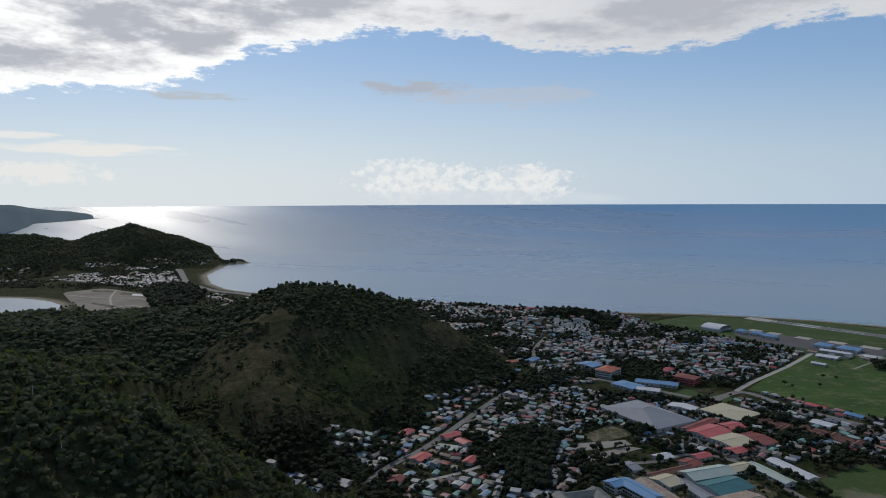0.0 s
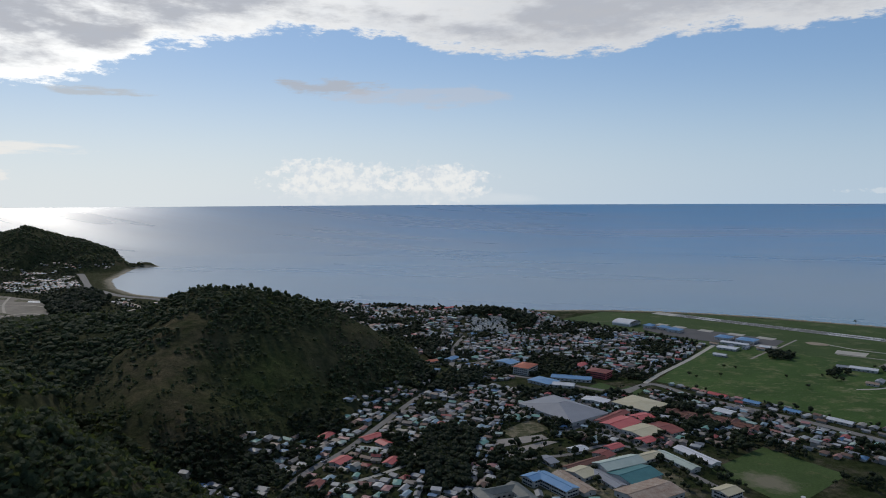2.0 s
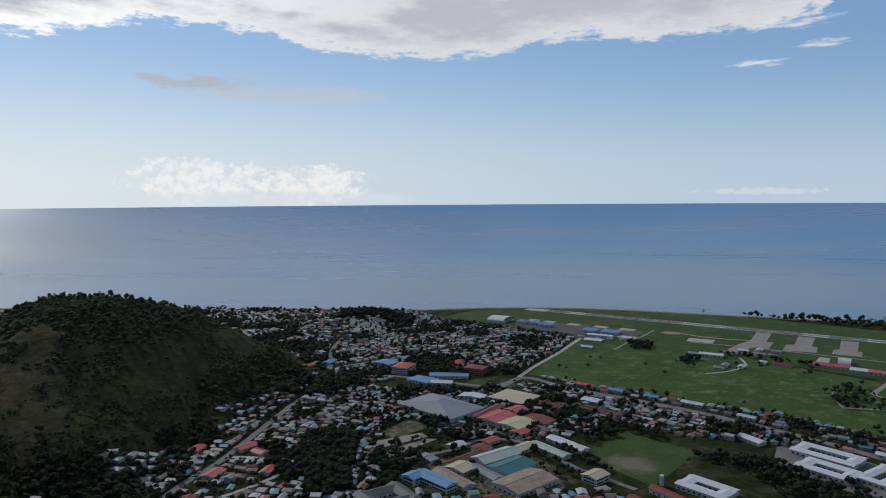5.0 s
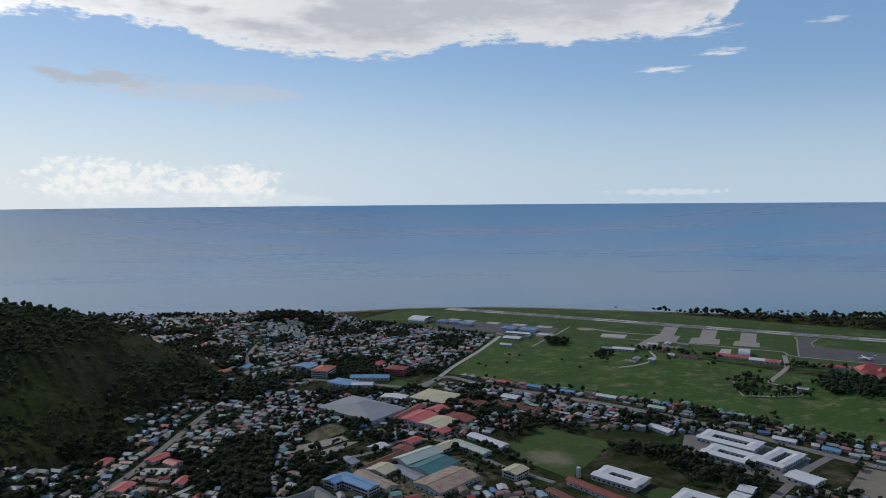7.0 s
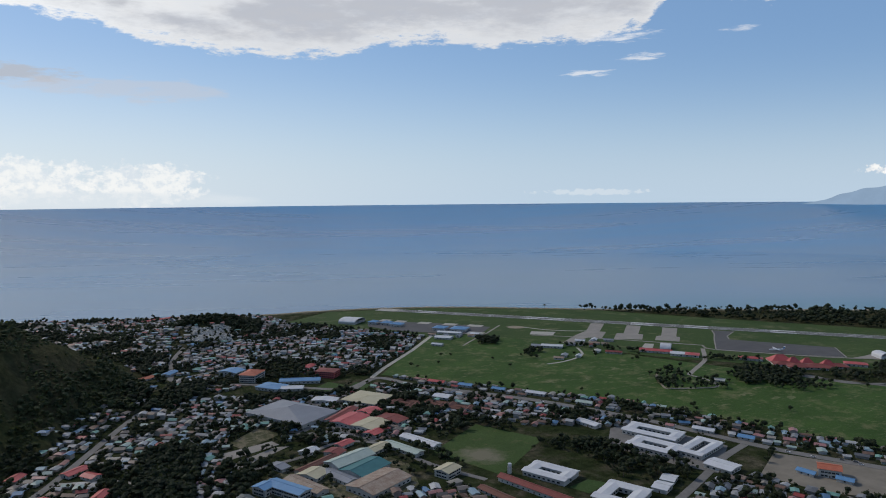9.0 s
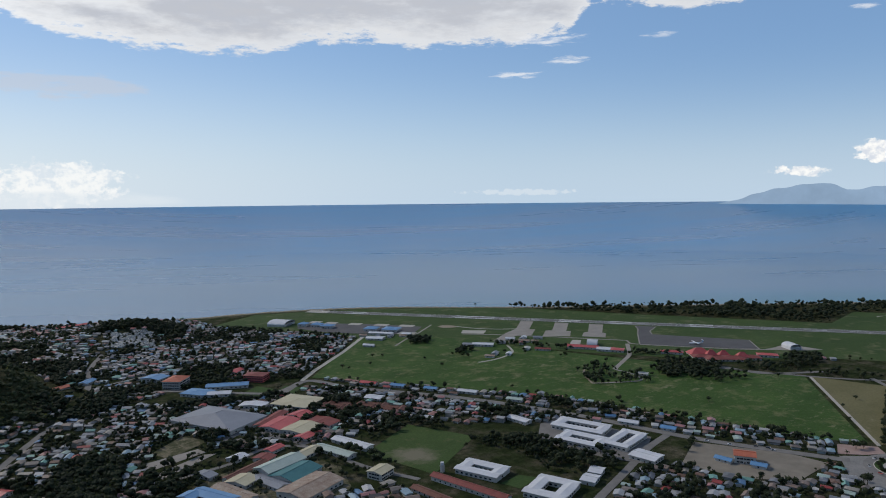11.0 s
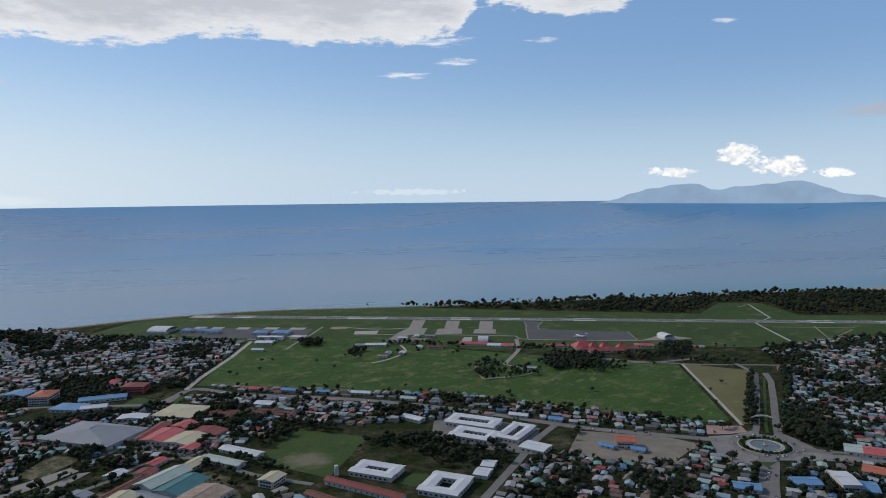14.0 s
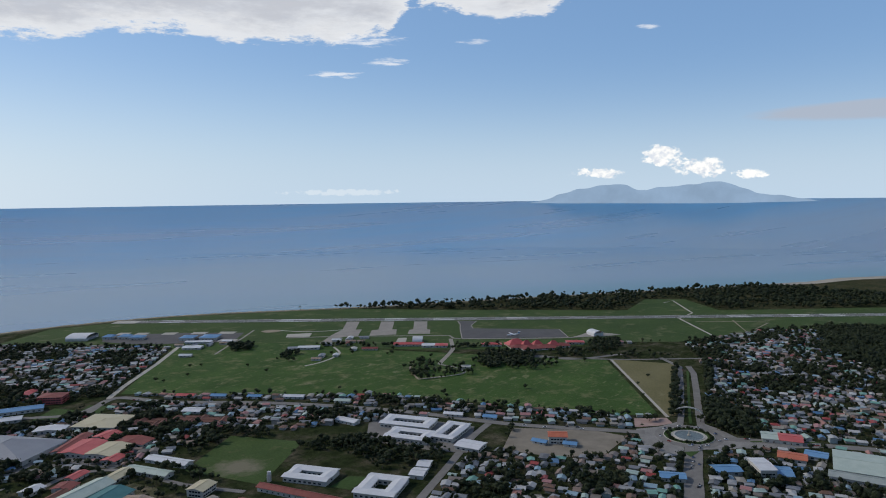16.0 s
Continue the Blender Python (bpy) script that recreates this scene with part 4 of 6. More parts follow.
def openings(parent, w, l, h, step=3.5, floors=1, door=True, sides="xXyY", storey=3.2, window=None):
    """Windows and a door proud of the walls, floor by floor."""
    window = window or WINDOW
    for s in sides:
        length = l if s in "xX" else w
        n = max(1, int((length - 1.5) / step))
        for fl in range(floors):
            for k in range(n):
                o = (k + 0.5 - n / 2) * step
                z = fl * storey + 1.0
                me, nm = window, "window"
                if door and s == "X" and fl == 0 and k == n // 2:
                    me, nm, z = DOOR, "door", 0.02
                if z + 1.4 > h:
                    continue
                m = {"x": pose(-w / 2, o, z), "X": pose(w / 2, o, z), "y": pose(o, -l / 2, z, 0, 0, 90), "Y": pose(o, l / 2, z, 0, 0, 90)}[s]
                share(nm, me, parent, m)


def corners_frame(p, q, r):
    """Centre, width, length and turn of a rectangle from three corners; its length runs from q to r."""
    p, q, r = Vector(p), Vector(q), Vector(r)
    centre = (p + r) / 2
    way = (r - q)
    wid = (q - p).length
    return centre.x, centre.y, wid, way.length, math.degrees(math.atan2(-way.x, way.y))


def hall(name, x, y, w, l, turn, h, rise, roof_mat, label, category="building", kind="gable", wall_mat=None, floors=1, step=6.0, over=1.0, group="", sides="xXyY"):
    """A building with walls, a pitched roof, windows and a door."""
    h, rise = (h if floors > 1 else h * 0.78), rise * 0.9
    e = thing(name, x, y, 0, turn, label, category, group)
    wall = part("wall", wall_bm(w, l, h, rise, kind == "gable"), wall_mat or m_plaster, e)
    roof = part("roof", roof_bm(w, l, h, rise, over, kind), roof_mat, e)
    cap = l / 2 + over - (min(w / 2 + over, (l / 2 + over) * 0.8) if kind == "hip" else 0)
    if cap > 0.5:
        part("ridge_cap", box_bm((-0.35, 0.35, -cap, cap, h + rise + 0.1, h + rise + 0.42)), roof_mat, roof)
    openings(e, w, l, h, step, floors, sides=sides, window=WIDE_WINDOW if w > 14 else WINDOW)
    t_ = radians(turn)
    c_, s_ = math.cos(t_), math.sin(t_)
    block([(x + a * c_ - q * s_, y + a * s_ + q * c_) for a, q in ((-w / 2, -l / 2), (w / 2, -l / 2), (w / 2, l / 2), (-w / 2, l / 2))], 3.0)
    return e


def ring_building(name, x, y, w, l, turn, depth, h, rise, roof_mat, label, group=""):
    """A building round a courtyard: four wings with pitched roofs."""
    e = thing(name, x, y, 0, turn, label, "building", group)
    wings = ((-w / 2 + depth / 2, 0, depth, l, 0), (w / 2 - depth / 2, 0, depth, l, 0), (0, -l / 2 + depth / 2, depth, w - 2 * depth, 90), (0, l / 2 - depth / 2, depth, w - 2 * depth, 90))
    for k, (a, c, ww, ll, tt) in enumerate(wings):
        wall = part("wall", wall_bm(ww, ll, h, 0, False), m_plaster, e)
        wall.matrix_basis = pose(a, c, 0, 0, 0, tt)
        rf = part("roof", roof_bm(ww, ll + (depth * 0.9 if tt else 0), h + (0.02 if tt else 0), rise, 1.2, "gable"), roof_mat, e)
        rf.matrix_basis = pose(a, c, 0, 0, 0, tt)
        for s in range(int(ll / 5)):
            for side in (-1, 1):
                share("window", WIDE_WINDOW, e, pose(a, c, 0, 0, 0, tt) @ pose(side * ww / 2, (s + 0.5) * 5 - ll / 2, 1.2))
    t_ = radians(turn)
    c_, s_ = math.cos(t_), math.sin(t_)
    block([(x + a * c_ - q * s_, y + a * s_ + q * c_) for a, q in ((-w / 2, -l / 2), (w / 2, -l / 2), (w / 2, l / 2), (-w / 2, l / 2))], 3.0)
    return e


def rect_hall(name, p, q, r, h, rise, mat, label, **more):
    x, y, w, l, turn = corners_frame(*plan((p, q, r)))
    return hall(name, x, y, w, l, turn, h, rise, mat, label, **more)


# the large buildings
rect_hall("sports_hall", (148, 630), (182, 568), (223, 590), 6.5, 8.0, m_grey_roof, "huge low hall with a grey hipped sheet roof", kind="hip", wall_mat=m_plaster, step=14)
rect_hall("market_hall", (244, 627), (257, 590), (286, 609), 5.0, 2.0, m_cream_roof, "broad cream-roofed hall beside the street", kind="hip")
rect_hall("shed", (217, 641), (228, 619), (237, 629), 4.5, 1.6, m_white, "small pale-roofed shed by the lawn")
rect_hall("school_wing", (180, 716), (194, 692), (210, 704), 5.5, 2.0, m_blue_roof, "school wing with a bright blue sheet roof", kind="hip")
rect_hall("school_wing", (206, 734), (213, 722), (252, 704), 5.5, 2.0, m_blue_roof, "long school wing with a bright blue sheet roof")
rect_hall("school_wing", (199, 704), (206, 694), (226, 684), 5.0, 1.8, m_white, "low pale school wing beside the courtyard")
rect_hall("long_blue_hall", (160, 796), (170, 775), (184, 786), 7.0, 1.8, m_blue_roof, "two-storey hall with a dull blue roof", floors=2)
rect_hall("office_block", (175, 757), (181, 739), (197, 758), 11.0, 4.0, m_orange_roof, "white three-storey block with an orange hipped roof", kind="hip", floors=3, step=3.2)
rect_hall("office_block", (252, 732), (264, 712), (276, 724), 9.0, 2.0, m_dark_red, "three-storey building with red walls and roof", kind="hip", floors=3, step=3.2, wall_mat=m_red_roof)
# the red-roofed centre
rect_hall("red_centre", (206, 567), (218, 548), (244, 564), 5.0, 2.2, m_red_roof, "low building with a broad pinkish red roof")
rect_hall("cream_hall", (221, 549), (227, 526), (251, 538), 5.0, 1.6, m_cream_roof, "hall with a pale pinkish cream roof")
rect_hall("red_centre", (247, 558), (256, 532), (270, 538), 4.6, 1.8, m_dark_red, "dark red roofed building beside the cream hall")
rect_hall("red_centre", (204, 574), (210, 566), (244, 592), 4.6, 1.6, m_dark_red, "dark red roofed row beside the large hall")
rect_hall("red_centre", (222, 526), (226, 514), (238, 520), 4.2, 1.6, m_red_roof, "small red-roofed annex of the centre")
rect_hall("red_centre", (240, 584), (246, 570), (262, 576), 4.4, 1.6, m_red_roof, "red-roofed annex beside the street")
rect_hall("small_hall", (178, 500), (182, 487), (191, 493), 5.0, 1.6, m_dark_red, "small dark red roofed hall")
rect_hall("small_hall", (133, 497), (137, 482), (144, 485), 4.5, 1.5, m_grey_roof, "low grey-roofed block by the parking area")
rect_hall("small_hall", (190, 512), (193, 504), (206, 510), 4.5, 1.5, m_red_roof, "small red-roofed shop by the yard")
rect_hall("small_hall", (160, 512), (164, 503), (176, 508), 4.5, 1.5, m_white, "small pale-roofed shop by the yard")
# school halls and barracks near the pitch
rect_hall("teal_hall", (175, 459), (181, 437), (209, 450), 6.0, 3.2, m_teal_roof, "hall with a deep teal sheet roof")
rect_hall("green_hall", (168, 476), (174, 460), (208, 472), 7.5, 3.4, m_green_roof, "hall with a pale green sheet roof")
rect_hall("cream_wing", (147, 469), (152, 452), (165, 460), 5.0, 2.4, m_cream_roof, "small hall with a yellowish cream roof")
rect_hall("pale_wing", (170, 467), (162, 462), (171, 434), 4.8, 1.6, m_grey_roof, "long shed with a pale grey roof")
rect_hall("blue_wing", (128, 464), (119, 457), (134, 427), 7.0, 1.8, m_blue_roof, "two-storey building with a bright blue roof", floors=2, step=3)
rect_hall("blue_wing", (111, 458), (115, 447), (124, 452), 7.0, 1.8, m_blue_roof, "two-storey wing with a bright blue roof", floors=2, step=3)
x, y, w, l, turn = corners_frame(*plan(((72, 438), (105, 448), (113, 420))))
ring_building("dark_hall", x, y, w, l, turn, 12, 6.0, 2.2, plain("dark_grey_roof", (0.07, 0.085, 0.085), (0.12, 0.135, 0.13), 0.12, 0.6), "two-storey hall with a dark grey-green roof round a courtyard")
rect_hall("rusty_shed", (143, 469), (135, 463), (147, 428), 5.0, 1.8, m_rust_roof, "long shed with a rust-streaked sheet roof")
rect_hall("rusty_hall", (169, 430), (175, 405), (211, 420), 6.5, 2.8, m_rust_roof, "old hall with a badly rusted sheet roof")
rect_hall("brown_row", (145, 476), (149, 470), (184, 487), 4.5, 1.6, m_brown_roof, "long low row with a dark brown roof")
rect_hall("classroom_row", (206, 489), (209, 478), (228, 486), 5.0, 1.8, m_cream_roof, "classroom block with a cream roof")
rect_hall("classroom_row", (232, 497), (225, 491), (237, 456), 5.0, 1.8, m_green_roof, "long classroom block with a pale roof")
rect_hall("white_row", (252, 505), (244, 500), (256, 464), 4.8, 1.6, m_white, "long white-roofed classroom row")
rect_hall("yellow_house", (232, 420), (236, 408), (250, 414), 6.5, 1.8, m_cream_roof, "two-storey cream building with a cream roof", floors=2, step=3)
rect_hall("red_row", (266, 389), (273, 391), (290, 330), 5.6, 2.2, m_dark_red, "long barrack with a dark red roof")
rect_hall("brick_row", (245, 382), (251, 384), (258, 350), 4.2, 1.6, m_brown_roof, "low barrack with a brownish roof")
rect_hall("white_row", (396, 455), (404, 458), (407, 437), 4.8, 1.4, m_white, "white-roofed row by the main road")
# white compounds round courtyards
for p, q, r, dep, lab in (((287, 388), (307, 397), (320, 366), 7.5, "white-roofed school round a courtyard"),
                          ((300, 330), (330, 342), (341, 316), 8, "square white-roofed school round a planted courtyard"),
                          ((411, 415), (434, 424), (450, 382), 7.5, "white flat-roofed offices round a long courtyard"),
                          ((390, 389), (412, 397), (424, 362), 7.5, "pale grey roofed offices round a courtyard"),
                          ((414, 357), (451, 371), (456, 352), 6, "white-roofed offices with narrow courtyards")):
    x, y, w, l, turn = corners_frame(*plan((p, q, r)))
    ring_building("courtyard_block", x, y, w, l, turn, min(dep * K, w * 0.36), 5.2, 1.0, m_white, lab, "white courtyard blocks")
rect_hall("white_hall", (410, 329), (425, 335), (429, 315), 5.5, 1.2, m_white, "white flat-roofed hall beside the courtyard blocks")
rect_hall("white_house", (346, 321), (358, 326), (362, 317), 5.0, 1.4, m_white, "small white-roofed house among trees")
rect_hall("white_house", (361, 328), (372, 332), (376, 324), 5.0, 1.4, m_white, "small white-roofed house among trees")
# right of the roundabout
rect_hall("warehouse", (534, 90), (576, 92), (590, 20), 8.0, 2.4, m_green_roof, "long white warehouse with a pale roof", floors=1)
rect_hall("warehouse", (522, 88), (534, 90), (546, 20), 6.5, 2.0, plain("grey_green_roof", (0.24, 0.28, 0.26), (0.34, 0.37, 0.35), 0.1, 0.6), "long lean-to warehouse with a grey-green roof")
rect_hall("blue_store", (493.9, 158.8), (483.1, 151.9), (494.9, 138.2), 5.0, 1.6, m_blue_roof, "store with a clean blue sheet roof")
rect_hall("blue_store", (459.6, 184.2), (450.8, 178.4), (458.6, 163.7), 5.0, 1.6, m_blue_roof, "store with a pale blue sheet roof")
rect_hall("red_store", (593.9, 138.2), (577.2, 132.3), (582.1, 116.6), 5.5, 1.8, m_red_roof, "long shop row with a pinkish red roof")
rect_hall("pale_store", (590.0, 149.9), (573.3, 145.0), (577.2, 133.3), 5.5, 1.4, m_green_roof, "shop row with a pale green-white roof")
rect_hall("white_block", (514.5, 136.2), (493.9, 128.4), (500.8, 119.6), 9.0, 1.0, m_white, "white three-storey block with a flat roof", floors=2, step=3)
rect_hall("blue_store", (520.4, 119.6), (502.7, 118.6), (506.7, 109.8), 5.0, 1.4, m_blue_roof, "store with a deep blue sheet roof")
rect_hall("blue_store", (568.4, 111.7), (555.7, 110.7), (557.6, 96.0), 5.0, 1.4, m_blue_roof, "store with a bright blue sheet roof")
rect_hall("orange_store", (553.7, 128.4), (540.0, 124.5), (543.9, 105.8), 5.0, 1.6, m_orange_roof, "shop row with an orange roof")
rect_hall("shop_house", (465, 278), (476, 284), (484, 272), 8.0, 2.2, m_orange_roof, "tall orange-roofed house beside the main road", floors=2, step=3)

# airport buildings
rect_hall("terminal_row", (651, 628), (659, 634), (683, 603), 5.0, 2.5, m_red_roof, "long airport building with a red roof")
rect_hall("terminal_row", (668, 593), (680, 601), (690, 588), 5.0, 1.6, m_white, "low white-roofed airport building")
rect_hall("terminal_row", (678, 580), (690, 588), (700, 574), 5.0, 2.0, m_red_roof, "small red-roofed airport building", kind="hip")
rect_hall("terminal_row", (721, 533), (729, 539), (745, 518), 5.0, 2.0, m_red_roof, "red-roofed airport building among trees", kind="hip")
rect_hall("terminal_row", (799, 449), (808, 456), (822, 437), 5.0, 2.0, m_red_roof, "low red-roofed airport building beside the hangar", kind="hip")
for x, y, s, r in ((754, 501, 30, 12), (742, 489, 26, 4), (748, 472, 34, 4.5), (757, 486, 16, 11), (768, 476, 16, 10), (763, 460, 34, 4.5), (776, 456, 18, 11), (784, 450, 26, 4)):
    hall("terminal_pavilion", x * K, y * K, s * 0.75, s * 1.1, 38 + (x * 7) % 20, 4.5, r * 0.75, m_red_roof if r > 9 else m_dark_red, "airport pavilion with a steep red hipped roof", kind="hip", group="terminal pavilions", over=1.5)
for p, q, r in (((432, 1000), (443, 1009), (452, 998)), ((447, 984), (457, 992), (467, 979)), ((454, 964), (465, 973), (477, 958)), ((495, 900), (510, 912), (522, 897)), ((514, 879), (531, 893), (546, 874))):
    rect_hall("blue_hangar", p, q, r, 7.0, 3.2, m_blue_roof, "hangar with a pale blue sheet roof", kind="hip")
rect_hall("white_shed", (488, 872), (496, 879), (520, 852), 5.0, 1.5, m_white, "long white-roofed shed by the apron")
rect_hall("white_shed", (466, 842), (478, 852), (494, 834), 4.5, 1.5, m_white, "broad white-roofed shed beside the field road")
rect_hall("white_shed", (524, 838), (532, 844), (540, 834), 4.0, 1.5, m_white, "small white-roofed shed by the apron")
rect_hall("white_shed", (560, 716), (569, 724), (588, 704), 5.0, 1.5, m_white, "long white-roofed shed in the meadow")
rect_hall("white_shed", (551, 726), (559, 733), (567, 724), 4.0, 1.4, m_grey_roof, "grey-roofed shed beside the white one")
for k, (x, y, w, l, mat) in enumerate(((603, 706, 8, 14, m_grey_roof), (616, 700, 7, 12, m_rust_roof), (628, 716, 9, 16, m_white), (640, 706, 7, 10, m_grey_roof), (634, 694, 8, 18, m_rust_roof), (650, 712, 9, 12, m_white), (664, 698, 8, 16, m_grey_roof), (622, 686, 7, 12, m_dark_red), (643, 682, 8, 12, m_rust_roof),
                                     (488, 848, 7, 16, m_grey_roof), (476, 866, 7, 14, m_rust_roof), (505, 838, 7, 18, m_grey_roof), (520, 828, 6, 12, m_rust_roof), (604, 656, 10, 14, m_plaster), (618, 640, 9, 26, m_dark_red), (553, 660, 9, 16, m_grey_roof), (538, 652, 9, 15, m_rust_roof), (566, 648, 8, 12, m_white))):
    hall("airfield_hut", x * K, y * K, w, l, 38 + 90 * (k % 2), 4.2, 1.6, mat, "old low hut among the airfield sheds", group="airfield huts")


def vault_bm(w, l, h, n=14, thick=0.4):
    bm = bmesh.new()
    rows = []
    for k in range(n + 1):
        a = math.pi * k / n
        c, s = math.cos(a), math.sin(a)
        rows.append([bm.verts.new(p) for p in ((w / 2 * c, -l / 2, h * s), (w / 2 * c, l / 2, h * s), ((w / 2 - thick) * c, l / 2, (h - thick) * s), ((w / 2 - thick) * c, -l / 2, (h - thick) * s))])
    for p, q in zip(rows, rows[1:]):
        for k in range(4):
            bm.faces.new((p[k], p[(k + 1) % 4], q[(k + 1) % 4], q[k]))
    bm.faces.new(rows[0]), bm.faces.new(rows[-1][::-1])
    bmesh.ops.recalc_face_normals(bm, faces=bm.faces)
    return bm


tent = thing("arched_shelter", 695 * K, 624 * K, 0, 38, "white arched fabric shelter on the airfield", "shelter")
part("canopy", vault_bm(24, 18, 9), m_white, tent)
part("end_wall", box_bm((-7, 7, 7.4, 7.8, 0, 3.6)), m_plaster, tent)
cargo = thing("white_hangar", 417 * K, 1030 * K, 0, 38, "very broad hangar with a low rounded white roof", "hangar")
part("roof", vault_bm(46, 40, 6.5), m_white, cargo).location.z = 4.0
part("wall", box_bm((-22.6, 22.6, -19.5, 19.5, -0.5, 4.1)), m_plaster, cargo)
part("door", box_bm((-12, 12, -19.75, -19.52, 0, 3.8)), m_grey_roof, cargo, "grey sliding hangar door")
block(plan([(395, 1012), (435, 1005), (440, 1052), (400, 1056)]))
hangar = thing("white_hangar", 878 * K, 448 * K, 0, -30, "bright white hangar with a rounded roof", "hangar")
part("roof", vault_bm(20, 26, 5.0), m_white, hangar).location.z = 4.5
part("wall", box_bm((-9.8, 9.8, -12.5, 12.5, -0.5, 4.6)), m_white, hangar)
part("door", box_bm((-6, 6, -12.75, -12.52, 0, 4.2)), m_plaster, hangar, "pale sliding hangar door")
block(plan([(863, 433), (893, 433), (893, 463), (863, 463)]), 4)

# the parked plane
m_plane = plain("white_aircraft_paint", (0.72, 0.73, 0.75), (0.82, 0.82, 0.83), 0.5, 0.35)
plane = thing("airliner", 803 * K, 538 * K, 0.34, 60, "small white propeller airliner parked on the apron", "plane")


def tube_bm(rings, n=12):
    """A closed tube through rings of (y, z, radius), along y."""
    bm = bmesh.new()
    rows = [[bm.verts.new((r * math.cos(2 * math.pi * k / n), y, z + r * math.sin(2 * math.pi * k / n))) for k in range(n)] for y, z, r in rings]
    for p, q in zip(rows, rows[1:]):
        for k in range(n):
            bm.faces.new((p[k], p[(k + 1) % n], q[(k + 1) % n], q[k]))
    bm.faces.new(rows[0]), bm.faces.new(rows[-1])
    bmesh.ops.recalc_face_normals(bm, faces=bm.faces)
    return bm


part("fuselage", tube_bm([(-13.5, 3.6, 0.2), (-10, 3.1, 0.9), (-5, 2.6, 1.35), (9, 2.6, 1.35), (11.8, 2.5, 1.0), (13.2, 2.3, 0.3)]), m_plane, plane)
part("wing", box_bm((-13, 13, 0.2, 2.6, 3.85, 4.1)), m_plane, plane)
part("tailplane", box_bm((-3.8, 3.8, -13, -11.4, 7.2, 7.4)), m_plane, plane)
part("fin", box_bm((-0.15, 0.15, -13.4, -10.6, 3.4, 7.3)), m_blue_roof, plane, "blue tail fin")
for sx_ in (-4, 4):
    part("engine", tube_bm([(-0.5, 3.5, 0.4), (1, 3.5, 0.6), (4.2, 3.5, 0.45)], 8), m_plane, plane).location.x = sx_
    part("main_wheel", box_bm((-0.25, 0.25, -0.5, 0.5, 0, 1.0)), m_apron, plane, "black landing wheel").location = (sx_ * 0.5, 1, 0)
part("nose_wheel", box_bm((-0.2, 0.2, 9.6, 10.3, 0, 1.2)), m_apron, plane, "black landing wheel")
block(plan([(785, 520), (820, 520), (820, 556), (785, 556)]))

# ---- the roundabout ----


def disc_bm(r0, r1, z0, z1, n=48):
    """A flat ring, or a disc when r0 is 0."""
    bm = bmesh.new()
    rows = []
    for k in range(n):
        c, s = math.cos(2 * math.pi * k / n), math.sin(2 * math.pi * k / n)
        rows.append([bm.verts.new((r * c, r * s, z)) for r, z in ((r1, z0), (r1, z1), (max(r0, 0.01), z1), (max(r0, 0.01), z0))])
    for k in range(n):
        p, q = rows[k], rows[(k + 1) % n]
        for j in range(4):
            bm.faces.new((p[j], q[j], q[(j + 1) % 4], p[(j + 1) % 4]))
    bmesh.ops.recalc_face_normals(bm, faces=bm.faces)
    return bm


def circle(x, y, r, n=40):
    return [(x + r * math.cos(2 * math.pi * k / n), y + r * math.sin(2 * math.pi * k / n)) for k in range(n)]


sheet("roundabout_road", circle(*RB_C, 27), 0.40, m_road, "wide worn asphalt ring of the roundabout", "road")
rb = thing("roundabout_island", RB_C[0] * K, RB_C[1] * K, 0.4, 0, "planted roundabout island with a round fountain pool", "roundabout")
part("kerb", disc_bm(25.6, 26.5, 0, 0.35), m_concrete, rb, "pale concrete kerb ring")
part("lawn", disc_bm(18.6, 25.6, 0, 0.25), m_pitch, rb, "green planted ring")
part("path", disc_bm(15.8, 18.6, 0, 0.32), m_concrete, rb, "pale paved ring")
part("pool_wall", disc_bm(14.8, 15.8, 0, 0.9), m_plaster, rb, "white pool rim")
m_pool = plain("pool_water", (0.06, 0.09, 0.10), (0.14, 0.18, 0.19), 0.35, 0.35, spec=0.2, bump=0.1)
part("pool_water", disc_bm(0, 14.8, 0, 0.5), m_pool, rb, "still greenish water")
part("fountain", disc_bm(0, 2.2, 0, 1.4, 20), m_concrete, rb, "stone fountain base")
part("fountain_column", disc_bm(0, 0.6, 1.4, 5.5, 14), m_concrete, rb, "stone column of the fountain")
tri = [(513, 187), (522, 177), (507, 178)]
sheet("traffic_island", tri, 0.55, m_pitch, "triangular grass traffic island", "traffic island")
for line in ([(582, 205), (599, 212), (684, 244), (756, 271)], [(568, 152), (599, 109)]):
    sheet("median", ribbon(line, 2.5), 0.5, m_pitch, "narrow planted median of the avenue", "median")

arch = thing("gateway_arch", 602 * K, 214.5 * K, 0.3, 107.5, "slender white arch spanning the avenue", "arch")


def arch_bm(span, rise, wide, n=24):
    bm = bmesh.new()
    rows = []
    for k in range(n + 1):
        a = math.pi * k / n
        for_r = []
        for dr in (0, 1.3):
            for dy in (-wide / 2, wide / 2):
                for_r.append(bm.verts.new(((span / 2 + dr) * math.cos(a), dy, (rise + dr) * math.sin(a))))
        rows.append(for_r)
    for p, q in zip(rows, rows[1:]):
        for i, j in ((0, 1), (1, 3), (3, 2), (2, 0)):
            bm.faces.new((p[i], p[j], q[j], q[i]))
    bmesh.ops.recalc_face_normals(bm, faces=bm.faces)
    return bm


part("arch_beam", arch_bm(33, 9.5, 1.5), m_plaster, arch)
for sx_ in (-17.1, 17.1):
    part("footing", box_bm((sx_ - 1.4, sx_ + 1.4, -1.4, 1.4, -0.3, 1.2)), m_concrete, arch)

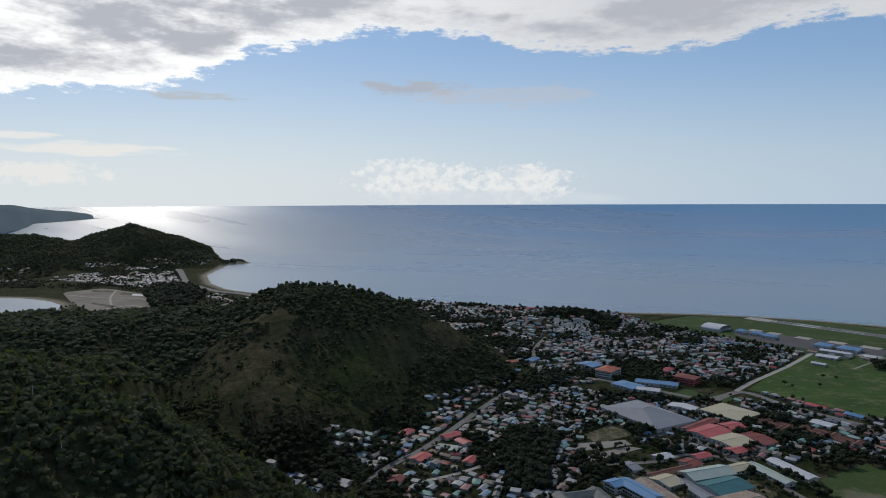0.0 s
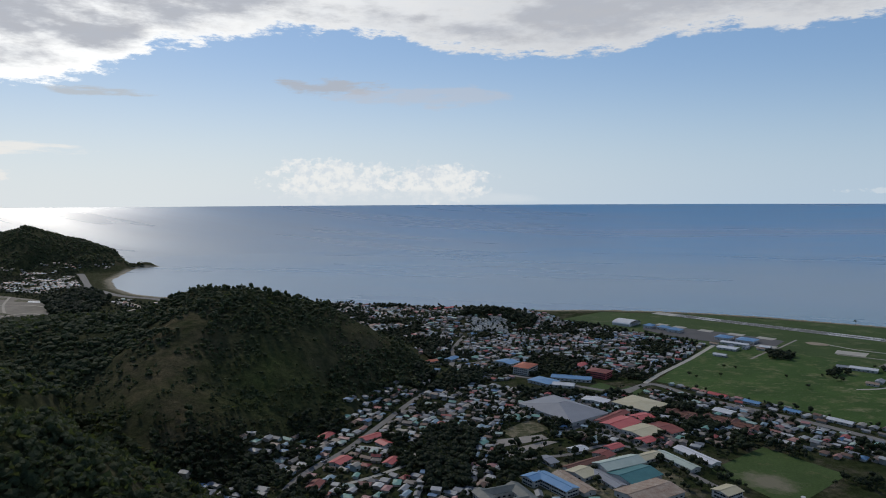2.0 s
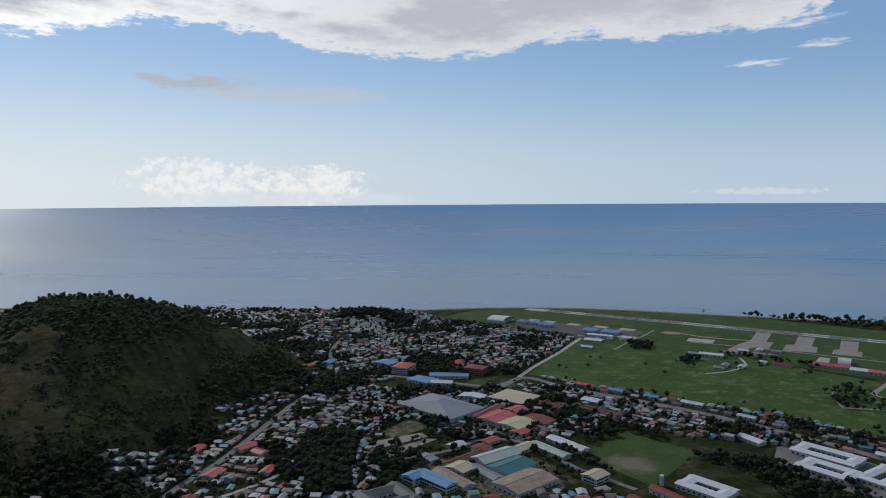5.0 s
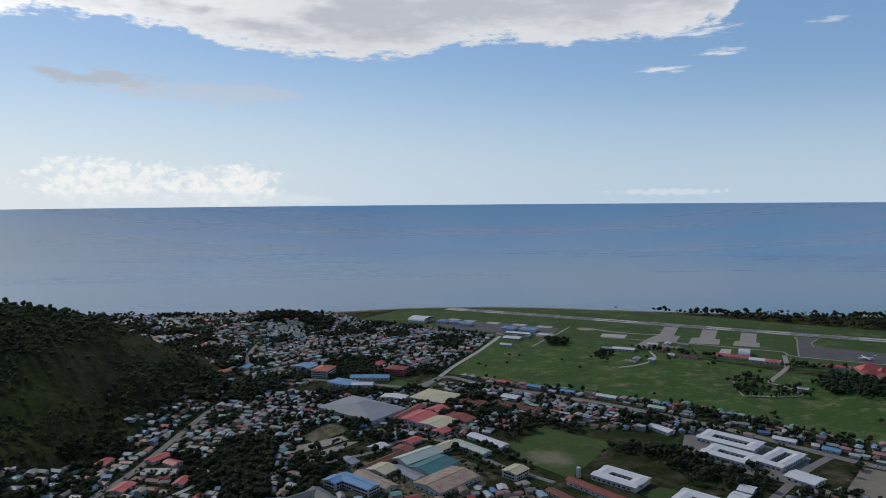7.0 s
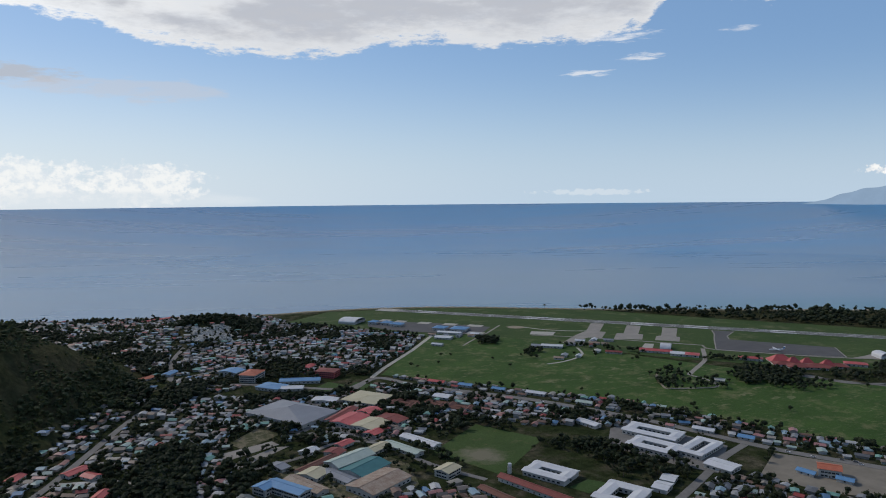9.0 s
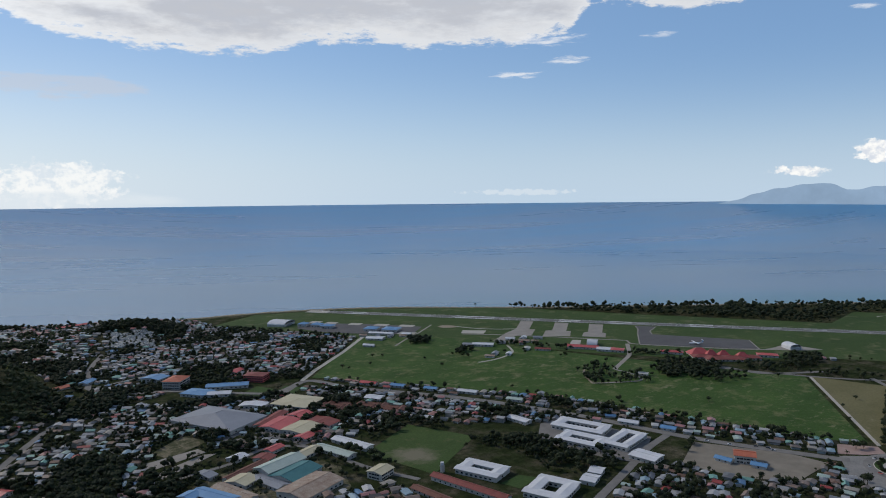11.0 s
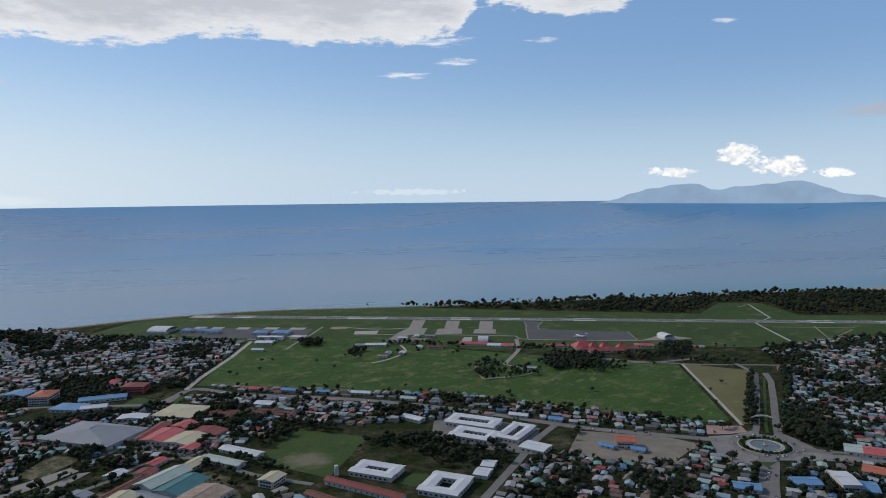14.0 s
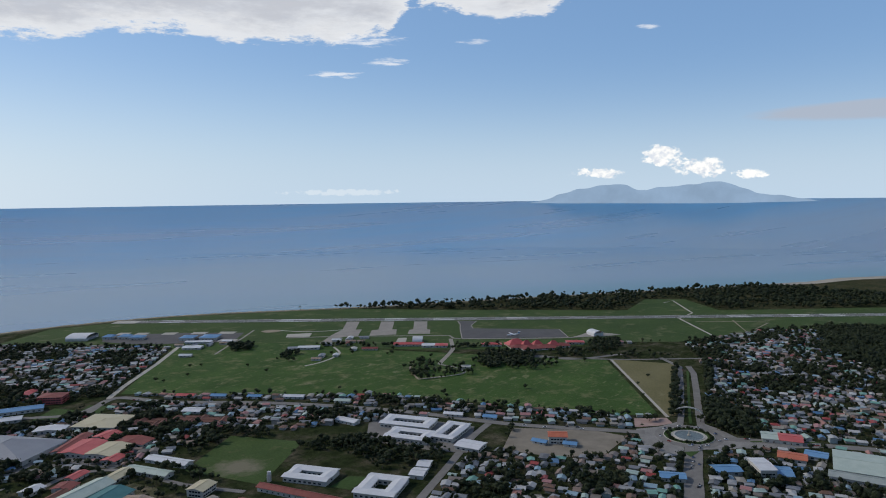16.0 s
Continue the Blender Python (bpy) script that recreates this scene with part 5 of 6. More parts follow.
# water tank on its tower
tank = thing("water_tower", 281 * K, 396 * K, 0, 20, "small water tank on a concrete tower", "tower")
part("tower", box_bm((-1.5, 1.5, -1.5, 1.5, 0, 7)), m_plaster, tank)
part("tank", disc_bm(0, 1.8, 7, 9.5, 16), m_white, tank, "white water tank")
block(plan([(277, 392), (285, 392), (285, 400), (277, 400)]))

# red-roofed compounds and scattered halls in the town
for x, y, w, l, turn, mat, lab in ((-32, 568, 10, 16, -30, m_red_roof, "red-roofed hall by the winding road"), (6, 560, 11, 20, -55, m_red_roof, "red-roofed hall by the winding road"), (16, 545, 10, 14, 35, m_red_roof, "red-roofed house in a walled compound"),
                                   (-18, 511, 12, 18, -35, m_red_roof, "broad red-roofed house beside the road"), (20, 505, 9, 15, -30, m_red_roof, "red-roofed house beside the lane"), (-34, 469, 10, 14, -20, m_dark_red, "dark red roofed house at the bend"),
                                   (-144, 490, 8, 22, 60, m_orange_roof, "long orange-roofed house at the foot of the hill"), (144, 1222, 14, 60, -70, m_red_roof, "long red-roofed hall near the shore"), (83, 820, 12, 20, -60, m_orange_roof, "orange-roofed hall at the foot of the hill"),
                                   (258, 776, 12, 22, -50, m_red_roof, "red-roofed hall among houses"), (110, 830, 12, 22, -40, m_blue_roof, "blue-roofed hall beside the road"), (165, 985, 12, 26, -50, m_blue_roof, "pale blue roofed hall among houses"),
                                   
                                   (449, 802, 8, 18, 40, m_white, "white shed by the field road"),
                                   (618, 480, 8, 12, 30, m_plaster, "small pale house hidden among trees"), (472, 262, 8, 12, 20, m_blue_roof, "blue-roofed shed in the dusty yard"),
                                   (462, 284, 7, 14, 10, m_blue_roof, "blue-roofed stall in the dusty yard"), (375, 608, 9, 18, 33, m_blue_roof, "blue-roofed shop on the main road"), (396, 577, 9, 16, 33, m_blue_roof, "blue-roofed shop on the main road"),
                                   (355, 636, 9, 22, 33, m_red_roof, "red-roofed shop on the main road"), (420, 545, 9, 24, 33, m_white, "pale-roofed shop on the main road"), (440, 495, 8, 18, 30, m_green_roof, "pale green roofed shop on the main road"),
                                   (488, 352, 9, 14, 25, m_blue_roof, "blue-roofed shop beside the meadow"), (474, 383, 8, 20, 25, m_white, "pale-roofed shop beside the meadow"), (333, 585, 14, 20, 33, m_white, "white-roofed hall in the dense quarter")):
    hall("building", x * K, y * K, w * 1.1, l * 1.1, turn, 4.2, 1.6, mat, lab)
# rows of the housing estate
for r in range(5):
    for c in range(4):
        x, y = 276 + 11.5 * r + 4.5 * c, 588 - 11 * r + 0 * c - 9.5 * (c - 1.5) + 2 * r
        if not (r == 2 and c in (1, 2)):
            hall("row_house", x * K, y * K, 8, 15, 40 + 90 * ((r + c) % 2), 3.2, 1.7, m_brown_roof, "row house with a brown tiled roof", "house", group="estate row houses", step=4)

# ---- houses ----
HOUSES = []
YARD_TREES = []
TEMPLATES = []
for k in range(28):
    w, l = rng.uniform(4.2, 7.6), rng.uniform(5.5, 12)
    h, rise = rng.choice([2.5, 2.8, 3.1, 5.6], p=[0.32, 0.34, 0.24, 0.10]), rng.uniform(0.6, 1.4)
    TEMPLATES.append((w, l, h, rise, "hip" if k % 4 == 3 else "gable"))


def fits(x, y, w, l, turn):
    t_ = radians(turn)
    c_, s_ = math.cos(t_), math.sin(t_)
    for a in (-w / 2 - 0.7, 0, w / 2 + 0.7):
        for q in (-l / 2 - 0.7, -l / 4, 0, l / 4, l / 2 + 0.7):
            if not is_free(x + a * c_ - q * s_, y + a * s_ + q * c_):
                return False
    return True


def settle(poly, tries, turn, spread, gap, keep=None):
    """Houses in a quarter, none on a road or on another."""
    poly, tries = plan(poly), int(tries * 2.4)
    px, py = [p[0] for p in poly], [p[1] for p in poly]
    xs_, ys_ = rng.uniform(min(px), max(px), tries), rng.uniform(min(py), max(py), tries)
    ok = inside(poly, xs_, ys_)
    for grove in (*GROVES, HILL_FLANK, CEMETERY):
        ok &= ~inside(plan(grove), xs_, ys_)
    xs_, ys_ = xs_[ok], ys_[ok]
    hz = height(xs_, ys_)
    dens = fractal(xs_, ys_, 55, 77, 2)
    for x, y, z, dn in zip(xs_, ys_, hz, dens):
        if z > 26 or (z > 6 and rng.random() < 0.4):
            continue
        if dn < gap - 0.015:
            continue
        k = int(rng.integers(len(TEMPLATES)))
        w, l = TEMPLATES[k][:2]
        tt = turn + rng.choice([0, 90]) + rng.normal(0, spread)
        if not fits(x, y, w, l, tt):
            continue
        t_ = radians(tt)
        c_, s_ = math.cos(t_), math.sin(t_)
        block([(x + a * c_ - q * s_, y + a * s_ + q * c_) for a, q in ((-w / 2, -l / 2), (w / 2, -l / 2), (w / 2, l / 2), (-w / 2, l / 2))], 0.5)
        if rng.random() < 0.15:
            YARD_TREES.append((x, y, z - 0.2, "broad" if w > 5 else "small", rng.uniform(0.8, 1.35)))
        else:
            HOUSES.append((x, y, z, k, tt))


# houses at the foot of the near hill
FOOT = [(-168, 540), (-120, 556), (-87, 560), (-13, 616), (-40, 500), (-52, 444), (-86, 444), (-116, 474)]
# the flank of the hill above the last houses
HILL_FLANK = [(-260, 470), (-175, 470), (-152, 506), (-132, 515), (-99, 525), (-87, 540), (-62, 554), (-40, 578), (-19, 582), (-14, 632), (2, 685), (36, 719), (65, 746), (60, 900), (-60, 900), (-260, 700)]
CEMETERY = [(158, 985), (222, 975), (228, 1040), (165, 1050)]
# woods in the town where no house stands
GROVES = [[(48, 560), (64, 578), (98, 578), (90, 527), (78, 490), (74, 455), (40, 446), (46, 480), (38, 510)], [(150, 1060), (160, 1090), (205, 1110), (270, 1120), (285, 1070), (255, 1010), (235, 1000), (222, 1042)],
          [(45, 704), (80, 829), (69, 966), (110, 965), (90, 850), (70, 760), (58, 690)], [(606, 206), (662, 222), (648, 192), (630, 172), (604, 156), (578, 152), (578, 172), (592, 196)],
          [(690, 229), (800, 268), (806, 262), (696, 222)], [(70, 760), (125, 775), (140, 755), (110, 700), (70, 690)], [(1112, 214), (1197, 134), (880, 96), (906, 126), (926, 147), (1004, 176)]]
QUARTERS = [
    ([(-60, 430), (-100, 470), (-160, 520), (-120, 545), (-47, 596), (-13, 635), (26, 695), (62, 720), (95, 800), (70, 900), (120, 1000), (130, 700), (120, 610), (100, 560), (95, 470), (60, 430)], 15000, -30, 9, 0.45),
    (FOOT, 3000, -30, 12, 0.38),
    ([(95, 700), (95, 800), (60, 930), (-20, 1080), (-130, 1300), (-100, 1340), (100, 1262), (300, 1180), (330, 1080), (400, 985), (474, 880), (310, 705), (180, 740)], 26000, -35, 8, 0.385),
    ([(150, 690), (230, 660), (310, 700), (270, 640), (330, 560), (300, 510), (230, 500), (180, 520), (130, 600)], 2500, -35, 8, 0.40),
    ([(306, 696), (340, 676), (394, 606), (492, 474), (568, 268), (588, 240), (560, 226), (530, 240), (480, 330), (440, 436), (395, 536), (330, 640)], 6500, 33, 5, 0.2),
    ([(290, 672), (330, 625), (395, 528), (440, 436), (456, 426), (430, 424), (360, 470), (340, 500), (300, 550), (280, 610)], 6500, 33, 6, 0.2),
    ([(612, 198), (790, 262), (900, 330), (1020, 275), (1090, 210), (950, 150), (860, 60), (840, -40), (640, -60), (600, 120), (575, 170)], 17000, 20, 10, 0.36),
    ([(430, 300), (480, 325), (530, 216), (505, 178), (440, 160), (380, 140), (330, 200), (330, 285), (390, 310)], 7000, 20, 8, 0.30),
    ([(505, 165), (560, 160), (600, 60), (620, -40), (380, -60), (360, 120), (440, 145)], 8000, 20, 8, 0.26),
    ([(60, 430), (110, 440), (150, 420), (240, 400), (250, 300), (330, 260), (330, 200), (200, 250), (40, 380)], 2500, -10, 8, 0.36),
    ([(95, 470), (98, 560), (100, 700), (150, 700), (150, 600), (120, 545), (105, 500)], 1500, -30, 9, 0.36),
    ([(850, 430), (980, 330), (1010, 300), (905, 340), (840, 400), (830, 440)], 500, 40, 8, 0.4),
]
for poly, tries, turn, spread, gap in QUARTERS:
    settle(poly, tries, turn, spread, gap)
# a suburb behind the bay, far off
settle([(-1296, 1980), (-1172, 1913), (-1048, 1732), (-1097, 1674), (-1400, 1620), (-1500, 1900)], 3600, 10, 10, 0.40)
settle([(-1130, 1840), (-1000, 1925), (-788, 1991), (-700, 2030), (-720, 2090), (-877, 2150), (-1120, 2022), (-1200, 1900)], 2600, 10, 10, 0.46)
settle([(-1060, 1720), (-960, 1700), (-700, 1560), (-620, 1600), (-760, 1900), (-960, 1880)], 2400, 10, 10, 0.52)
settle([(-600, 1500), (-440, 1420), (-330, 1320), (-420, 1330), (-560, 1440)], 700, 10, 10, 0.40)

# a cemetery on the slope of the small hill
box_v = np.array([(x, y, z) for z in (0, 1) for x, y in ((-1, -1), (1, -1), (1, 1), (-1, 1))], float)
box_f = np.array([(4, 5, 6, 7), (0, 1, 5, 4), (1, 2, 6, 5), (2, 3, 7, 6), (3, 0, 4, 7)])
vs, fs = [], []
for k in range(620):
    u, v = rng.uniform(-1, 1), rng.uniform(-1, 1)
    x, y = (193 + 27 * u + 5 * v) * K, (1012 - 5 * u + 28 * v) * K
    size = (rng.uniform(0.8, 1.8), rng.uniform(1.2, 2.6), rng.uniform(0.9, 2.6))
    c_, s_ = math.cos(0.6 + 0.1 * u), math.sin(0.6 + 0.1 * u)
    fs.append(box_f + 8 * len(vs))
    vs.append((box_v * size) @ np.array(((c_, s_, 0), (-s_, c_, 0), (0, 0, 1))) + (x, y, height_at(x, y) - 0.4))
    block([(x - 1.5, y - 2), (x + 1.5, y - 2), (x + 1.5, y + 2), (x - 1.5, y + 2)])
me = raw_mesh("tombs", np.concatenate(vs), np.concatenate(fs))
me.materials.append(m_plaster)
tagged(new("hillside_tombs", me), "crowded pale concrete tombs on a hillside cemetery", "tombs", kind="stuff")

HOUSES.sort(key=lambda q: math.hypot(q[0], q[1]))
N_NEAR = 290
house_meshes = []
for w, l, h, rise, kind in TEMPLATES:
    house_meshes.append((mesh_of("wall", wall_bm(w, l, h, rise, kind == "gable"), m_wall), mesh_of("roof", roof_bm(w, l, h, rise, 0.9, kind), m_roof)))
LABELS = ["small house with a corrugated sheet roof", "low house with a hipped sheet roof", "two-storey house with a sheet roof"]
for x, y, z, k, tt in HOUSES[:N_NEAR]:
    w, l, h, rise, kind = TEMPLATES[k]
    e = thing("house", x, y, z, tt, LABELS[2] if h > 5 else LABELS[1] if kind == "hip" else LABELS[0], "house", "houses of the town")
    share("wall", house_meshes[k][0], e)
    share("roof", house_meshes[k][1], e)
    share("door", DOOR, e, pose(w / 2, 0, 0.02))
    for o in (-l / 3.2, l / 3.2):
        share("window", WINDOW, e, pose(w / 2, o, 1.0))
        share("window", WINDOW, e, pose(-w / 2, o, 1.0))

# the rest of the town, in one mesh
arrays = []
for w, l, h, rise, kind in TEMPLATES:
    got = []
    for slot, bm in enumerate((wall_bm(w, l, h, rise, kind == "gable"), roof_bm(w, l, h, rise, 0.9, kind))):
        bmesh.ops.triangulate(bm, faces=bm.faces)
        bm.verts.index_update()
        got.append((np.array([v.co[:] for v in bm.verts]), np.array([[v.index for v in f.verts] for f in bm.faces]), slot))
        bm.free()
    arrays.append(got)
vs, fs, ss, base = [], [], [], 0
for x, y, z, k, tt in HOUSES[N_NEAR:]:
    c_, s_ = math.cos(radians(tt)), math.sin(radians(tt))
    rot = np.array(((c_, s_, 0), (-s_, c_, 0), (0, 0, 1)))
    for v, f, slot in arrays[k]:
        vs.append(v @ rot + (x, y, z))
        fs.append(f + base)
        ss.append(np.full(len(f), slot))
        base += len(v)
me = raw_mesh("houses", np.concatenate(vs), np.concatenate(fs), False, np.concatenate(ss))
me.materials.append(m_wall_stuff), me.materials.append(m_roof_stuff)
tagged(new("far_houses", me), "dense small houses with grey, red, blue and rusty sheet roofs", "houses", kind="stuff")

# ---- trees ----
ico = bmesh.new()
bmesh.ops.create_icosphere(ico, subdivisions=1, radius=1)
ico.verts.index_update()
ICO_V, ICO_F = np.array([v.co[:] for v in ico.verts]), np.array([[v.index for v in f.verts] for f in ico.faces])
ico.free()


def clump(r, leaves, leaf, seed):
    """A ragged ball of foliage: an uneven core and leaf sprays round it."""
    g = np.random.default_rng(seed)
    core = ICO_V * (0.72 + 0.3 * g.random((len(ICO_V), 1))) * r * (1, 1, 0.8)
    v, f = [core], [ICO_F]
    n = len(core)
    d = g.normal(size=(leaves, 3))
    d /= np.linalg.norm(d, axis=1)[:, None]
    c = d * r * g.uniform(0.75, 1.1, (leaves, 1)) * (1, 1, 0.82)
    p = c[:, None, :] + g.normal(size=(leaves, 3, 3)) * leaf
    v.append(p.reshape(-1, 3))
    f.append(n + np.arange(leaves * 3).reshape(-1, 3))
    return np.concatenate(v), np.concatenate(f)


def crown(kind, seed, light=False, far=False):
    """Crown arrays of a tree about 8 m high: several clumps of uneven size."""
    g = np.random.default_rng(100 + seed)
    v, f, n = [], [], 0
    count = {"broad": 3, "small": 2, "bush": 1}[kind] if light else {"broad": 7, "small": 4, "bush": 3}[kind]
    count = min(count, 2) if far else count
    for k in range(count):
        r = {"broad": g.uniform(1.3, 2.3), "small": g.uniform(0.9, 1.5), "bush": g.uniform(0.8, 1.4)}[kind]
        spread = {"broad": 2.4, "small": 1.2, "bush": 1.3}[kind]
        a = 2 * math.pi * (k / count) + g.uniform(-0.5, 0.5)
        q = spread * g.uniform(0.4, 1.0) if k else 0
        z = {"broad": g.uniform(4.0, 6.6), "small": g.uniform(2.8, 5.0), "bush": g.uniform(0.3, 1.2)}[kind]
        cv, cf = clump(r * (1.5 if far else 1.3 if light else 1), 4 if far else 7 if light else 34, 0.62 if light else 0.38, seed * 31 + k)
        v.append(cv + (q * math.cos(a), q * math.sin(a), z))
        f.append(cf + n)
        n += len(cv)
    return np.concatenate(v), np.concatenate(f)


def trunk_arrays(h, r, limbs=3, seed=0):
    """A tapered trunk with limbs."""
    g = np.random.default_rng(seed)
    v, f, n = [], [], 0
    rods = [((0, 0, -0.4), (g.uniform(-0.3, 0.3), g.uniform(-0.3, 0.3), h), r, r * 0.5)]
    for k in range(limbs):
        a = 2 * math.pi * k / max(limbs, 1) + g.uniform(-0.5, 0.5)
        rods.append(((0, 0, h * 0.65), (1.7 * math.cos(a), 1.7 * math.sin(a), h * 1.25), r * 0.5, r * 0.2))
    for p, q, r0, r1 in rods:
        ring_ = np.array([(math.cos(2 * math.pi * j / 5), math.sin(2 * math.pi * j / 5), 0) for j in range(5)])
        v += [ring_ * r0 + p, ring_ * r1 + q]
        for j in range(5):
            i = (j + 1) % 5
            f += [(n + j, n + i, n + 5 + i), (n + j, n + 5 + i, n + 5 + j)]
        n += 10
    return np.concatenate(v), np.array(f)


def palm_arrays(seed):
    """A palm: a thin leaning trunk and a head of drooping fronds."""
    g = np.random.default_rng(900 + seed)
    h = g.uniform(9, 13)
    lean = g.uniform(-1.2, 1.2, 2)
    tv, tf = trunk_arrays(h, 0.22, 0, seed)
    tv = tv + np.outer(np.clip(tv[:, 2] / h, 0, 1), (*lean, 0))
    v, f, n = [], [], 0
    for k in range(13):
        a = 2 * math.pi * k / 13 + g.uniform(-0.2, 0.2)
        up = g.uniform(-0.2, 0.9)
        c, s = math.cos(a), math.sin(a)
        pts = []
        for u, wide in ((0.1, 0.15), (1.3, 0.55), (2.5, 0.5), (3.4, 0.05)):
            z = h + up * u - 0.28 * u * u
            pts += [(lean[0] + u * c - wide * s, lean[1] + u * s + wide * c, z - 0.15), (lean[0] + u * c + wide * s, lean[1] + u * s - wide * c, z - 0.15)]
        v.append(np.array(pts))
        for j in range(3):
            f += [(n + 2 * j, n + 2 * j + 1, n + 2 * j + 3), (n + 2 * j, n + 2 * j + 3, n + 2 * j + 2)]
        n += 8
    return (tv, tf), (np.concatenate(v), np.array(f))


CROWNS = {"broad": [crown("broad", k) for k in range(6)], "small": [crown("small", 10 + k) for k in range(5)], "bush": [crown("bush", 20 + k) for k in range(5)]}
LIGHT = {kind: [crown(kind, 40 + k, True) for k in range(8)] for kind in ("broad", "small", "bush")}
FAR = {kind: [crown(kind, 70 + k, True, True) for k in range(8)] for kind in ("broad", "small", "bush")}
TRUNKS = {"broad": trunk_arrays(4.6, 0.32, 4, 1), "small": trunk_arrays(3.2, 0.2, 3, 2), "bush": None}
SHORT = {"broad": trunk_arrays(4.6, 0.32, 0, 1), "small": trunk_arrays(3.2, 0.2, 0, 2), "bush": None}
PALMS = [palm_arrays(k) for k in range(5)]


def grow(name, places, label, category="trees", trunks=True, leaf=None):
    """Many trees in one mesh: (x, y, z, kind, size)."""
    vs, fs, ss, base = [], [], [], 0
    for x, y, z, kind, size in places:
        a = rng.uniform(0, 6.28)
        c_, s_ = math.cos(a) * size, math.sin(a) * size
        rot = np.array(((c_, s_, 0), (-s_, c_, 0), (0, 0, size * rng.uniform(0.85, 1.15))))
        if kind == "palm":
            tr, cr = PALMS[int(rng.integers(len(PALMS)))]
        else:
            d = math.hypot(x, y)
            cr, tr = (FAR if d > 850 else LIGHT)[kind][int(rng.integers(8))], SHORT[kind] if trunks and d < 1300 else None
        for slot, arr in enumerate((cr, tr)):
            if arr is None:
                continue
            vs.append(arr[0] @ rot + (x, y, z))
            fs.append(arr[1] + base)
            ss.append(np.full(len(arr[1]), slot))
            base += len(arr[0])
    me = raw_mesh(name, np.concatenate(vs), np.concatenate(fs), False, np.concatenate(ss))
    me.materials.append(leaf or m_leaf_stuff), me.materials.append(m_trunk)
    return tagged(new(name, me), label, category, kind="stuff")


def scatter(poly, tries, kinds, sizes, spare=True, low=-1, high=999, seed=77, gap=0.0, size_of=55, k=K, top=9.0):
    poly, tries = plan(poly, k), int(tries * 1.4)
    px, py = [p[0] for p in poly], [p[1] for p in poly]
    xs_, ys_ = rng.uniform(min(px), max(px), tries), rng.uniform(min(py), max(py), tries)
    ok = inside(poly, xs_, ys_)
    xs_, ys_ = xs_[ok], ys_[ok]
    hz = height(xs_, ys_)
    dens = fractal(xs_, ys_, size_of, seed, 2)
    res = []
    for x, y, z, d in zip(xs_, ys_, hz, dens):
        if d < gap or d > top or not low <= z <= high or (spare and not is_free(x, y)):
            continue
        res.append((x, y, z - 0.2, kinds[int(rng.integers(len(kinds)))], rng.uniform(*sizes)))
    return res


town = list(YARD_TREES)
for (poly, *_), n in zip(QUARTERS, (5200, 500, 7600, 2600, 700, 1300, 5200, 1200, 1900, 2800, 700, 400)):
    town += scatter(poly, n * 2 // 3, ["broad", "small", "small"], (0.45, 0.9))
    town += scatter(poly, n * 4 // 3, ["broad", "broad", "small"], (0.7, 1.35), top=0.45)
WOODS = [([(405, 330), (385, 410), (350, 432), (330, 440), (352, 395), (342, 350), (372, 318)], 480), ([(286, 560), (330, 560), (345, 500), (330, 440), (300, 500), (262, 540)], 420),
         ([(30, 560), (110, 500), (100, 440), (50, 440), (10, 500), (40, 540)], 420), ([(600, 190), (700, 232), (690, 190), (620, 160), (585, 165)], 500),
         ([(603, 554), (633, 563), (634, 513), (622, 461), (598, 451), (551, 502)], 90), ([(634, 466), (660, 412), (719, 396), (745, 371), (791, 301), (834, 317), (780, 388), (720, 436), (676, 478)], 420), ([(100, 440), (330, 420), (330, 560), (270, 640), (190, 680), (100, 690)], 900),
         ([(454, 503), (478, 470), (530, 350), (566, 272), (556, 262), (514, 300), (475, 390)], 600), ([(89, 492), (125, 540), (137, 506), (116, 466)], 200), ([(521, 818), (546, 793), (522, 766), (500, 778)], 150), ([(150, 560), (190, 545), (215, 500), (190, 510)], 130), ([(595, 224), (775, 292), (778, 288), (598, 216)], 260),
         ([(520, 812), (560, 830), (570, 800), (540, 790)], 110)]
for poly, n in zip(GROVES, (900, 900, 700, 650, 500, 400, 2200)):
    town += scatter(poly, n, ["broad", "broad", "small", "bush"], (0.7, 1.6), gap=0.30)
for poly, n in WOODS:
    town += scatter(poly, n, ["broad", "broad", "small", "bush"], (0.5, 1.4))
for poly, n in (([(603, 554), (633, 563), (634, 513), (622, 461), (598, 451), (551, 502), (575, 540)], 30), ([(557, 513), (548, 487), (601, 456), (618, 478), (591, 501), (632, 557), (591, 541)], 130), ([(521, 818), (546, 793), (522, 766), (500, 778)], 150), ([(515, 690), (520, 702), (550, 708), (545, 694)], 45),
                ([(634, 466), (660, 412), (719, 396), (745, 371), (728, 384), (690, 430), (676, 468)], 200), ([(590, 226), (764, 293), (768, 288), (598, 218)], 700), ([(655, 620), (662, 628), (600, 712), (592, 704)], 160),
                ([(570, 262), (552, 300), (545, 290), (560, 258)], 40), ([(690, 556), (735, 512), (742, 518), (698, 566)], 90), ([(722, 430), (812, 378), (826, 386), (750, 446)], 120), ([(649, 496), (632, 460), (675, 428), (730, 452), (716, 480), (706, 505)], 300), ([(812, 380), (868, 405), (850, 432), (822, 430), (770, 395)], 160)):
    town += scatter(poly, n, ["broad", "broad", "small"], (0.8, 1.35), False)
town.sort(key=lambda q: math.hypot(q[0], q[1]))

